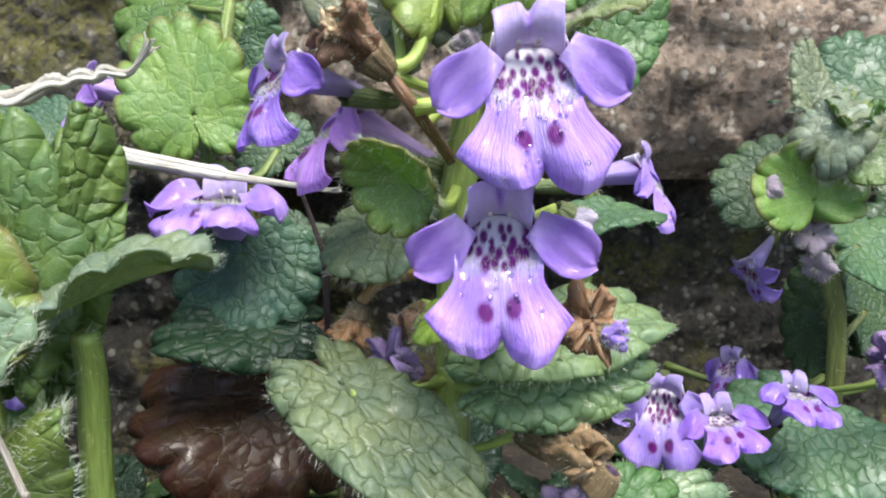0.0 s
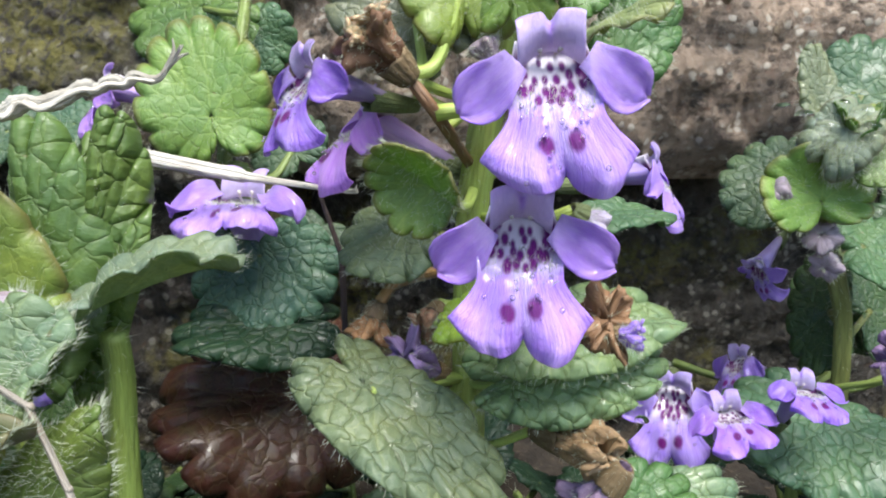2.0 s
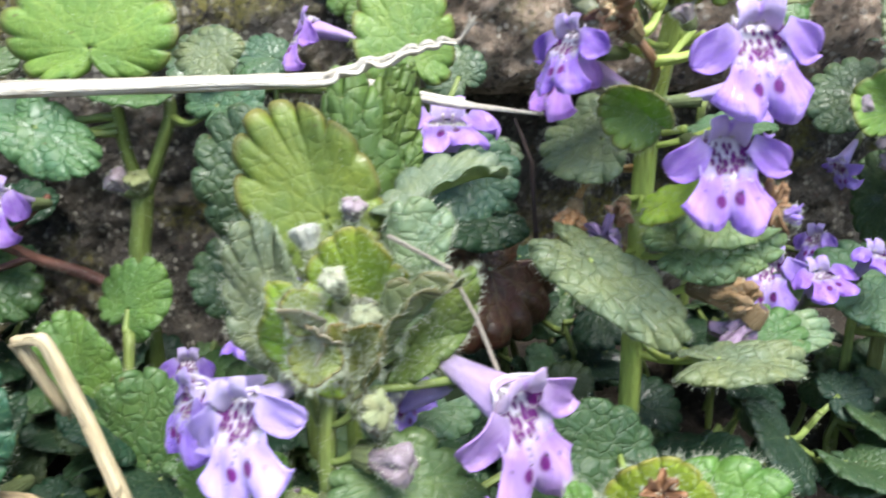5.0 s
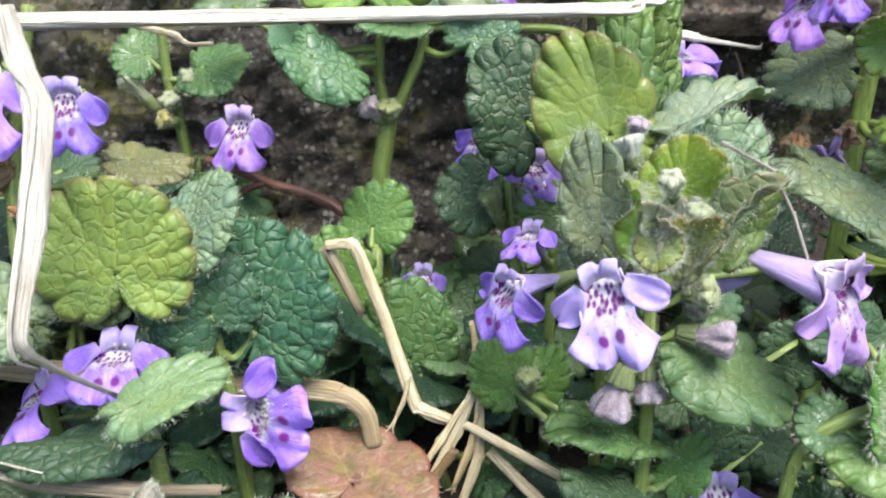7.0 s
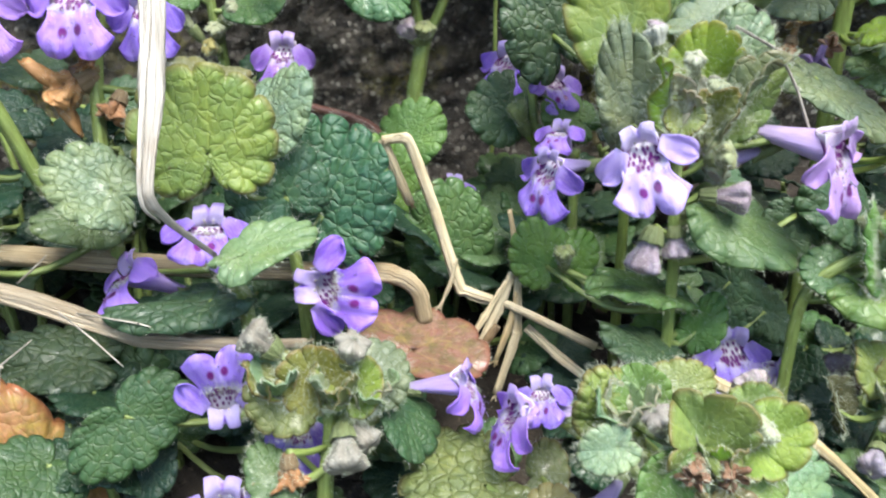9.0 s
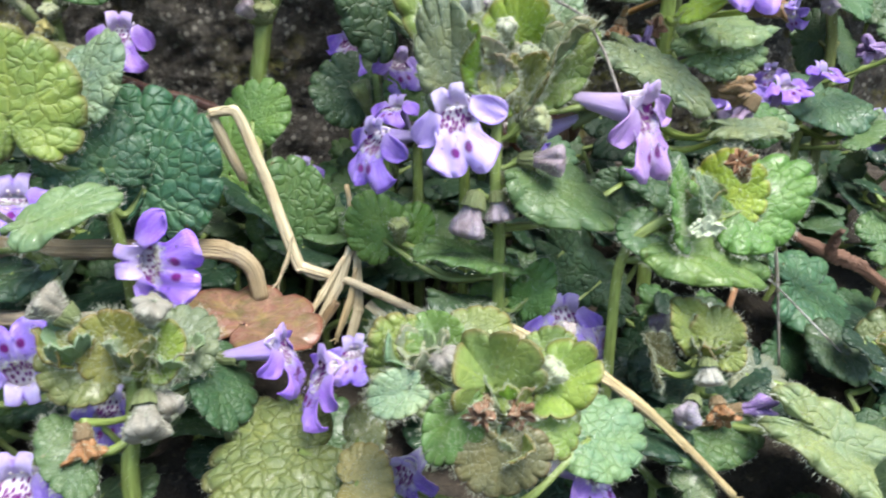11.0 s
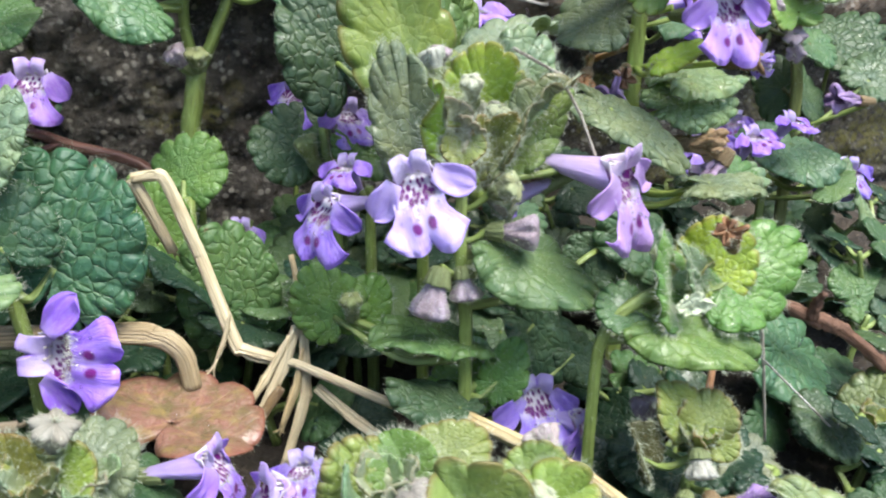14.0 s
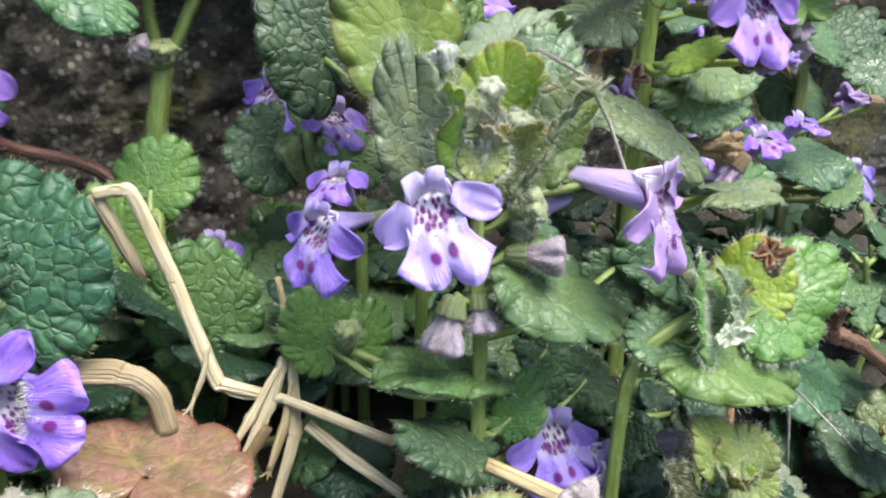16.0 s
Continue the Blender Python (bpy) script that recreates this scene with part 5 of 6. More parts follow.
far_left_shoot.leaf((-9.96, 3.9, 5.94), (-10.93, 3.9, 6.47), (-0.04, -0.67, 0.74), 1.05, 'sage', quilt=0.9)
far_left_shoot.leaf((-10.54, 5.2, 5.36), (-11.55, 4.6, 5.48), (-0.03, -0.53, 0.85), 1.0, 'mid')
far_left_shoot.leaf((-12.63, 4, 4.86), (-11.74, 4, 6.17), (-0.04, -0.77, 0.63), 1.2, 'mid')
far_left_shoot.flower((-9.19, 3.9, 5.62), (0.1, -0.65, 0.7), (0, 0.7, 0.7), 0.9, 1, tone=(0.32, 0.16, 0.77))
far_left_shoot.flower((-10.53, 4.7, 4.74), (-0.6, -0.5, 0.45), (-0.3, 0.3, 0.8), 0.95, 2)
low_left_shoot = Plant([(-8.74, 3.4, 1.63), (-8.74, 3.4, 4.6), (-8.82, 3.3, 5.04)])
low_left_shoot.leaf((-8.65, 2.95, 5.54), (-7.86, 3.3, 5.78), (-0.02, -0.34, 0.94), 0.75, 'grey', basal=0.7, quilt=0.4)
low_left_shoot.leaf((-8.73, 3.5, 4.82), (-10.36, 3.3, 4.74), (-0.01, -0.21, 0.98), 0.8, 'dark')
low_left_shoot.leaf((-10.47, 4.5, 2.64), (-11.16, 4.7, 3.53), (-0.04, -0.73, 0.68), 1.35, 'dark', fine=1.1)
low_left_shoot.leaf((-10.01, 4, 2.27), (-10.2, 4.1, 3.28), (-0.04, -0.73, 0.68), 0.95, 'mid')
low_left_shoot.leaf((-10.77, 4.5, 3.54), (-12.35, 4.4, 3.78), (-0.02, -0.45, 0.89), 1.2, 'dark')
low_left_shoot.leaf((-12.6, 4.8, 3.08), (-11.5, 4.6, 2.58), (-0.03, -0.53, 0.85), 1.3, 'mid')
low_left_shoot.leaf((-10.37, 3, 3.79), (-9.78, 2.9, 3.12), (-0.12, -0.72, 0.69), 1.6, 'dark')
back_shoot = Plant([(-6.46, 7.5, 2.7), (-6.46, 7.5, 6.08), (-6.36, 7.5, 6.92), (-6.28, 7.5, 7.36)], radius=(.13,.11), colour=(.18,.25,.06), label='ground ivy shoot forking in front of the stone')
back_shoot.branch([(-6.28, 7.5, 7.32), (-6.39, 7.4, 7.97), (-6.34, 7.2, 8.62)])
back_shoot.branch([(-6.27, 7.5, 7.32), (-5.99, 7.45, 7.88), (-5.76, 7.4, 8.59), (-6.36, 7.4, 9.07)])
back_shoot.leaf((-7.54, 6.95, 8.56), (-6.5, 6.7, 7.76), (0.06, -0.61, 0.79), 0.95, 'teal')
back_shoot.leaf((-5.72, 7.4, 8.67), (-6.78, 7.2, 8.8), (-0.01, -0.25, 0.97), 0.9, 'mid')
back_shoot.leaf((-6.48, 7, 8.9), (-6.58, 7.3, 10.09), (-0.03, -0.84, 0.55), 2.1, 'yellow')
back_shoot.leaf((-4.8, 7.2, 9.09), (-5.63, 7.4, 9.23), (-0.03, -0.78, 0.63), 0.8, 'grey')
back_shoot.leaf((-5.25, 7, 8.37), (-4.53, 7.2, 8.95), (-0.03, -0.8, 0.61), 1.0, 'teal')
back_shoot.leaf((-7.41, 7.4, 8.36), (-7.83, 7.2, 8.67), (-0.02, -0.54, 0.84), 1.2, 'teal')
back_shoot.leaf((-8.39, 8, 8.81), (-8.63, 8.2, 9.24), (-0.02, -0.54, 0.84), 1.2, 'mid')
back_shoot.bud((-6.61, 7.3, 7.65), (-6.35, 7.45, 7.34), 0.3)
back_shoot.bud((-6.27, 7.3, 7.64), (-6.28, 7.45, 7.33), 0.3, tone=(0.25, 0.28, 0.12))
wall_shoot = Plant([(-6.88, 7.9, 2.8), (-6.88, 7.9, 5.57), (-8.27, 8.2, 6.28), (-9.25, 8.5, 6.59)], colour=(.22,.10,.07), label='reddish ground ivy runner with one lilac flower')
wall_shoot.flower((-8.57, 8, 7.21), (-0.1, -0.9, 0.2), (0, 0.2, 1), 0.95, 2, tone=(0.38, 0.2, 0.77))
wall_shoot.leaf((-9.53, 8.2, 6.22), (-8.3, 8, 5.53), (-0.03, -0.53, 0.85), 1.3, 'mid')
wall_bud_shoot = Plant([(-9.64, 8.9, 3.06), (-9.64, 8.9, 6), (-9.69, 8.8, 7.33), (-9.77, 8.8, 7.81), (-9.77, 8.8, 8.81)])
wall_bud_shoot.leaf((-9.43, 8.8, 7.99), (-8.44, 8.5, 8), (-0.03, -0.6, 0.8), 1.2, 'mid')
wall_bud_shoot.leaf((-9.92, 8.9, 8.08), (-10.55, 8.9, 8.37), (-0.03, -0.6, 0.8), 1.1, 'mid')
wall_bud_shoot.bud((-9.31, 8.6, 7.91), (-9.66, 8.75, 7.53), 0.32, tone=(0.3, 0.33, 0.2))
wall_bud_shoot.bud((-9.72, 8.6, 7.6), (-9.68, 8.75, 7.34), 0.32, tone=(0.3, 0.33, 0.2))
wall_bud_shoot.bud((-9.88, 8.5, 7.28), (-9.69, 8.7, 7.15), 0.28, tone=(0.34, 0.3, 0.1))
wall_bud_shoot.bud((-10.39, 8.6, 7.94), (-9.97, 8.75, 7.34), 0.26, tone=(0.3, 0.33, 0.2))
right_back_shoot = Plant([(4.17, 7.7, 2.75), (4.17, 7.7, 6.4), (3.99, 7.6, 7.35), (3.78, 7.55, 7.94), (3.74, 7.5, 8.35)], radius=(.11,.09), colour=(.17,.20,.06))
right_back_shoot.leaf((3.59, 7.2, 8.01), (3.43, 7.3, 8.8), (0.0, -0.92, 0.4), 1.22, 'yellow', cup=0.15, wave=0.12)
right_back_shoot.leaf((3.85, 8.1, 8.29), (3.14, 8.7, 8.5), (0, -0.87, 0.5), 1.35, 'teal')
right_back_shoot.leaf((3.99, 7.8, 9.07), (4.72, 8.1, 9.82), (-0.1, -0.85, 0.5), 1.1, 'teal')
right_back_shoot.leaf((3.43, 7.05, 8.65), (3.96, 7.2, 9.22), (-0.2, -0.8, 0.55), 0.68, 'silver', curl=0.5, hairs=2, wave=0.12)
right_back_shoot.leaf((3.63, 7.5, 8.9), (3.58, 7.8, 9.78), (0.27, -0.87, 0.42), 0.5, 'grey', fold=0.4)
right_back_shoot.leaf((4.01, 7.6, 7.7), (4.88, 7.8, 7.73), (0, -0.69, 0.73), 1.1, 'teal')
right_back_shoot.leaf((4.35, 8, 6.94), (3.9, 8.5, 6.75), (0, -0.87, 0.5), 1.5, 'dark')
right_back_shoot.leaf((4.53, 8.2, 6.83), (5.33, 8.5, 6.89), (0, -0.87, 0.5), 1.5, 'dark')
right_back_shoot.leaf((3.75, 7.15, 8.59), (4.29, 7.2, 8.88), (0, -0.89, 0.45), 0.75, 'bright', cup=0.3, hairs=2)
right_back_shoot.flower((3.13, 7.6, 7.45), (-0.55, -0.35, -0.7), (-0.4, 0, 0.8), 0.5, 2, tone=(0.41, 0.23, 0.82))
right_back_shoot.bud((3.62, 7.3, 7.89), (3.82, 7.5, 7.72), 0.34)
right_back_shoot.bud((3.68, 7.3, 7.55), (3.88, 7.5, 7.66), 0.3)
right_back_shoot.bud((3.05, 7.2, 8.37), (3.43, 7.4, 8.13), 0.25)
right_low_shoot = Plant([(3.85, 7.9, 2.8), (3.85, 7.9, 5.62), (3.82, 7.9, 6.01)])
right_low_shoot.flower((3.3, 6.7, 6.52), (0.12, -0.6, 0.75), (0.05, 0.75, 0.6), 0.62, 0, tone=(0.32, 0.16, 0.77))
right_low_shoot.flower((2.6, 6.7, 6.27), (-0.1, -0.65, 0.7), (-0.1, 0.7, 0.65), 0.68, 1, tone=(0.37, 0.19, 0.82))
right_low_shoot.flower((3.15, 8, 6.33), (-0.85, -0.45, 0.3), (0, 0.3, 1), 0.6, 2, tone=(0.29, 0.15, 0.69))
right_low_shoot.flower((2.32, 7.6, 6.03), (-0.3, -0.95, 0), (0, 0, 1), 0.95, 0, tone=(0.47, 0.31, 0.87))
right_low_shoot.flower((4.34, 7, 5.59), (0.2, -0.8, 0.3), (0, 0.3, 1), 0.8, 1, tone=(0.27, 0.14, 0.66))
tall_shoot.bud((1.21, 6.4, 8.08), (0.95, 6.3, 8.26), 0.3, tone=(0.5, 0.45, 0.6))
right_low_shoot.leaf((3.98, 7.5, 6.16), (3.28, 6.5, 5.52), (0, -0.53, 0.85), 1.95, 'teal', fine=1.2)
right_low_shoot.leaf((4.06, 6.6, 5.39), (4.26, 6.2, 5.34), (0, -0.68, 0.73), 1.2, 'mid')
right_low_shoot.flower((5.29, 7.3, 5.43), (-0.2, -0.8, 0.3), (0, 0.3, 1), 0.8, 2, tone=(0.29, 0.15, 0.71))
right_low_shoot.bud((3.85, 6.6, 6.85), (4.94, 6.7, 6.77), 0.3, tone=(0.3, 0.2, 0.42), kind='withered', label='withered violet flower')
right_low_shoot.leaf((4.81, 7, 5.57), (5.87, 6.7, 4.01), (0.33, -0.52, 0.79), 0.8, 'grey')
right_low_shoot.leaf((5.39, 7.6, 6.86), (6.52, 7.8, 7.53), (-0.22, -0.63, 0.74), 1.2, 'teal')
right_low_shoot.leaf((5.2, 8.6, 7.48), (6.94, 8.8, 8.11), (-0.25, -0.7, 0.67), 1.6, 'dark')
right_low_shoot.leaf((5.29, 8.8, 6.73), (4.12, 8.9, 6.95), (-0.25, -0.7, 0.67), 1.4, 'dark')
right_low_shoot.leaf((4.06, 5.8, 3.47), (5.4, 5.9, 3.59), (-0.25, -0.7, 0.67), 1.3, 'mid')
curly_shoot = Plant([(3.21, 3.8, 1.78), (2.99, 3.8, 2.32)])
curly_shoot.leaf((2.69, 3.8, 2.25), (3.54, 3.9, 3.1), (-0.15, -0.69, 0.7), 1.0, 'olive', wave=0.16)
curly_shoot.leaf((3.09, 3.6, 2.5), (2.27, 3.5, 2.16), (-0.15, -0.69, 0.7), 0.8, 'olive', wave=0.16)
low_right_shoot = Plant([(-1.22, 2.4, 1.37), (-1.22, 2.4, 2.41), (-1, 2.5, 3.16), (-0.92, 2.6, 3.66)])
low_right_shoot.leaf((-1.04, 2.5, 3.56), (-1.43, 2.6, 4.18), (-0.16, -0.72, 0.67), 0.6, 'young', wave=0.15)
low_right_shoot.leaf((-1.01, 2.4, 3.53), (-0.72, 2.6, 4.03), (-0.16, -0.72, 0.67), 0.7, 'young', wave=0.15, cup=0.3)
low_right_shoot.leaf((-0.92, 2.4, 3.44), (-0.61, 2.3, 3.61), (-0.16, -0.72, 0.67), 0.5, 'young')
low_right_shoot.leaf((-1.66, 2.5, 3.2), (-1.86, 2.5, 3.84), (0.5, -0.76, 0.4), 0.6, 'umber', fold=0.7, hairs=1.5)
low_right_shoot.bud((-1.14, 2.1, 3.23), (-1.1, 2.3, 3.51), 0.32, tone=(0.4, 0.4, 0.36))
low_right_shoot.bud((-1.61, 1.8, 2.96), (-1.32, 2.1, 3.09), 0.3, tone=(0.3, 0.27, 0.34))
low_right_shoot.bud((-1.08, 1.8, 2.85), (-1.05, 2.1, 3.06), 0.32, tone=(0.3, 0.15, 0.06), kind='withered', label='withered crumpled brown flower')
low_right_shoot.bud((-0.23, 2, 2.89), (-0.88, 2.2, 2.78), 0.26, tone=(0.3, 0.2, 0.5), kind='withered', label='closed violet flower')
low_right_shoot.leaf((-1.95, 1.9, 2.74), (-0.39, 2, 2.59), (-0.09, -0.41, 0.91), 1.0, 'mid')
low_right_shoot.leaf((-0.39, 2.8, 2.93), (0.55, 2.9, 2.77), (-0.14, -0.61, 0.78), 1.0, 'grey')
low_right_shoot.leaf((-0.59, 1.6, 3.17), (1.41, 0.8, 1.89), (-0.12, -0.57, 0.81), 1.1, 'pale', fine=1.4, fold=0.25, hairs=2)
low_right_shoot.leaf((-1.79, 1.4, 2.28), (-1.38, 1.5, 2.38), (-0.15, -0.65, 0.74), 0.6, 'mid')
low_flower_shoot = Plant([(-1.44, 5, 2.34), (-1.54, 4.9, 2.94)])
low_flower_shoot.flower((-2.48, 3.6, 3.61), (0.05, -0.95, 0.15), (0, 0.1, 1), 0.95, 1, tone=(0.37, 0.21, 0.8))
low_flower_shoot.flower((-1.97, 3.4, 3.31), (0.7, -0.6, -0.2), (0, 0, 1), 0.7, 2, tone=(0.31, 0.16, 0.73))
low_right_shoot.bud((-1.37, 3.1, 3.76), (-1.29, 3, 3.26), 0.28, tone=(0.25, 0.2, 0.25))
front_shoot.bud((-3.25, 1.9, 4.29), (-3.15, 1.6, 4.05), 0.36, tone=(0.42, 0.36, 0.38), stalk=False)
upper_left_shoot = Plant([(-2.4, 8.6, 2.99), (-2.4, 8.6, 7.98), (-2.65, 8.5, 8.51), (-2.56, 9, 9.8), (-2.58, 9.6, 10.65)])
upper_left_shoot.leaf((-2.9, 10, 10.69), (-4.1, 9.9, 9.66), (0, -0.9, 0.45), 2.0, 'bright', fine=1.1)
upper_left_shoot.leaf((-2.59, 8.1, 8.62), (-2.91, 8.4, 10.09), (0.19, -0.94, 0.28), 1.45, 'yellow', fine=1.1)
upper_left_shoot.leaf((-2.75, 10, 10.38), (-2.46, 10, 9.5), (0, -0.8, 0.6), 1.2, 'teal')
upper_left_shoot.flower((-4.3, 9.3, 9.39), (-0.9, -0.3, 0.15), (0, 0, 1), 0.9, 2)
upper_wall_shoot = Plant([(-2.3, 9.6, 3.25), (-2.3, 9.6, 6.81), (-2.93, 9.7, 8.22), (-4.39, 9.7, 8.46), (-5.93, 9.7, 8.54), (-6.55, 9.6, 9.1)])
upper_wall_shoot.leaf((-5.54, 9.6, 8.71), (-6.33, 9.8, 9.18), (0, -0.72, 0.69), 1.3, 'teal')
upper_left_shoot.leaf((-4.57, 9.4, 8.88), (-5.35, 9.6, 9.11), (0, -0.72, 0.69), 0.8, 'teal')
upper_wall_shoot.leaf((-6.8, 9.5, 9.19), (-6.55, 9.8, 10.12), (0, -0.84, 0.54), 1.0, 'mid')
upper_left_shoot.flower((-2.22, 7.5, 8.28), (0, -0.6, 0.78), (0.05, 0.78, 0.6), 1.12, 1)
upper_left_shoot.leaf((-2.14, 7.8, 7.9), (-1.91, 7.2, 6.85), (0, -0.75, 0.66), 1.55, 'teal', fine=1.1)
upper_left_shoot.leaf((-1.85, 9, 8.46), (-2.34, 9.3, 9.05), (0, -0.84, 0.54), 1.0, 'teal')
upper_left_shoot.leaf((-1.5, 8.5, 7.85), (-1.77, 8.2, 7.47), (0, -0.84, 0.54), 1.0, 'dark')
water_drop(right_back_shoot.root, (3.21, 7, 9.06), 0.09)
water_drop(right_back_shoot.root, (3.65, 6.9, 9.25), 0.08)
water_drop(right_back_shoot.root, (3.7, 6.9, 9.1), 0.1)
water_drop(right_back_shoot.root, (3.79, 6.9, 8.96), 0.09)
water_drop(right_back_shoot.root, (3.38, 6.9, 8.96), 0.11)
water_drop(right_back_shoot.root, (3.05, 7.1, 9.13), 0.08)
water_drop(right_back_shoot.root, (3.89, 6.9, 9.14), 0.07)
water_drop(right_back_shoot.root, (3.51, 6.9, 9.17), 0.06)
water_drop(tall_shoot.root, (1.45, 5.6, 6.64), 0.06)
water_drop(tall_shoot.root, (0.8, 5, 7.35), 0.03)
water_drop(tall_shoot.root, (1.17, 5.2, 7.45), 0.025)
water_drop(centre_shoot.root, (-3.13, 3.3, 6.85), 0.03)
water_drop(centre_shoot.root, (-3.17, 3.3, 6.76), 0.028)
water_drop(centre_shoot.root, (-3.07, 3.3, 6.92), 0.022)
water_drop(centre_shoot.root, (-3.22, 3.3, 6.68), 0.03)
water_drop(centre_shoot.root, (-3.28, 3.3, 6.6), 0.025)
water_drop(centre_shoot.root, (-2.24, 3.3, 7.27), 0.02)
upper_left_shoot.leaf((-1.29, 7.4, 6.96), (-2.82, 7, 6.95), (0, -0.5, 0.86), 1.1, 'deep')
centre_shoot.crown((-3.35, 3.7, 6.9), 0.4, 5, ('silver', 'moss', 'grey'))
centre_shoot.crown((-3.03, 3.6, 6.0), 0.26, 5, ('silver', 'grey'))
front_shoot.crown((-4.2, 0.5, 4.3), 0.3, 5, ('lime', 'moss', 'silver'))
front_shoot.crown((-4.24, 0.3, 3.9), 0.3, 5, ('moss', 'sage', 'silver'))
front_shoot.crown((-5.0, 0.8, 4.62), 0.36, 5, ('silver', 'sage'))
left_front_shoot.crown((-7.69, 2, 4.3), 0.42, 6, ('moss', 'olive', 'sage'))
left_front_shoot.crown((-8.3, 2.1, 4.35), 0.4, 5, ('moss', 'sage'))
left_front_shoot.crown((-7.3, 2.1, 4.15), 0.36, 5, ('sage', 'silver'))
low_right_shoot.crown((-0.99, 2.45, 3.5), 0.32, 7, ('moss', 'lime', 'silver'))
right_shoot.crown((-1.12, 2.95, 5.25), 0.34, 5, ('moss', 'sage'))
right_back_shoot.crown((3.8, 7.25, 8.9), 0.34, 5, ('bright', 'yellow', 'silver'))
curly_shoot.crown((2.78, 3.6, 2.5), 0.4, 6, ('moss', 'sage'))
stalk('straw', [(-10.14, 4.55, 8.99), (-7.2, 4.85, 8.98), (-4.6, 5.1, 8.98), (-3.53, 5.15, 8.99), (-3.37, 5.17, 9.05), (-3.18, 5.19, 9.08), (-3.09, 5.21, 9.15), (-2.95, 5.23, 9.13), (-2.8, 5.25, 9.18), (-2.68, 5.27, 9.26), (-2.59, 5.29, 9.23), (-2.51, 5.31, 9.3), (-2.4, 5.33, 9.27), (-2.36, 5.35, 9.34), (-2.2, 5.37, 9.29), (-2.08, 5.39, 9.46)], (0.075, 0.07, 0.07, 0.065, 0.062, 0.06, 0.07, 0.05, 0.065, 0.045, 0.062, 0.04, 0.055, 0.04, 0.045, 0.035, 0.012), (.84,.79,.68), 'long pale dry straw stalk with a knobbly frayed tip', 'straw', flatten=0.7, group='straws', ridge=0.14, rough=0.06)
stalk('root_fibre', [(-8.88, 5, 8.9), (-8.45, 5, 8.8), (-8.33, 5, 8.69), (-8.05, 5, 8.7)], (0.03, 0.045, 0.03, 0.02), (.72,.62,.47), 'crooked tan dry root fibre under the straw', 'dry fibre', group='dry fibres', sides=7, rough=0.12)
stalk('root_fibre', [(-11.86, 3.1, 4.19), (-11.51, 3.1, 4.29), (-11.15, 3.2, 4.55)], (0.011, 0.015, 0.006), (.74,.68,.57), 'thin white dry root fibre', 'dry fibre', group='dry fibres', sides=6)
stalk('root_fibre', [(-12.03, 3.1, 4.55), (-11.52, 3.1, 4.27), (-11.58, 3, 3.87)], (0.011, 0.015, 0.006), (.74,.68,.57), 'thin white dry root fibre', 'dry fibre', group='dry fibres', sides=6)
stalk('root_fibre', [(-10.8, 3.2, 4.88), (-10.43, 3.1, 4.54), (-10.16, 3.1, 4.18)], (0.011, 0.015, 0.006), (.74,.68,.57), 'thin white dry root fibre', 'dry fibre', group='dry fibres', sides=6)
stalk('root_fibre', [(-11.22, 3.3, 5.21), (-10.91, 3.2, 5.46), (-10.75, 3.1, 5.61)], (0.011, 0.015, 0.006), (.74,.68,.57), 'thin white dry root fibre', 'dry fibre', group='dry fibres', sides=6)
stalk('root_fibre', [(-10.65, 3.3, 4.81), (-9.95, 3.1, 4.74), (-9.67, 3.1, 4.64)], (0.011, 0.015, 0.006), (.74,.68,.57), 'thin white dry root fibre', 'dry fibre', group='dry fibres', sides=6)
stalk('straw', [(-3.22, 6.7, 8.78), (-2.82, 6.8, 8.66), (-2.02, 7, 8.48), (-1.07, 7.3, 8.31)], (0.075, 0.08, 0.06, 0.02), (.92,.88,.79), 'short pale dry straw with a frayed brown end', 'straw', flatten=0.7, group='straws')
stalk('grass_blade', [(-9.83, 4.3, 9.14), (-9.67, 4.1, 8.62), (-9.43, 3.8, 8.25), (-9.43, 3.2, 7.25), (-9.49, 2.65, 6.35), (-9.36, 2.9, 5.99), (-9.01, 3.3, 5.44)], (0.1, 0.1, 0.13, 0.12, 0.07, 0.05, 0.03), (.64,.60,.52), 'flat bleached dry grass blade', 'grass blade', flatten=0.25)
stalk('straw', [(-7.03, 5.25, 6.27), (-6.66, 5.3, 5.34)], (0.08, 0.06), (.86,.73,.47), 'dry tan straw strand bent over at its top', 'straw', group='straws')
stalk('straw', [(-7.03, 5.2, 6.28), (-6.69, 5.15, 6.32), (-6.35, 5.1, 5.32), (-6, 5, 4.11), (-5.28, 4.8, 3.89), (-4.15, 4.3, 3.42)], (0.06, 0.08, 0.08, 0.09, 0.06, 0.06), (.86,.73,.47), 'bent dry tan straw stalk', 'straw', group='straws')
stalk('straw', [(-5.26, 4.9, 4.36), (-5.48, 4.8, 3.83), (-5.81, 4.6, 3.31)], (0.07, 0.1, 0.06), (.86,.73,.47), 'split dry tan straw strand', 'straw', group='straws', flatten=0.55)
stalk('straw', [(-5.35, 4.85, 4.26), (-5.68, 4.7, 3.79), (-6.01, 4.5, 3.4)], (0.04, 0.07, 0.03), (.84,.70,.43), 'split flat strip of dry tan straw', 'straw', flatten=0.5, group='straws', ridge=0.15)
stalk('straw', [(-5.5, 4.7, 3.65), (-5.79, 4.55, 3.32), (-5.97, 4.45, 3.13)], (0.06, 0.08, 0.05), (.26,.17,.08), 'dark brown rotten strip of straw', 'straw', flatten=0.5, group='straws', ridge=0.15)
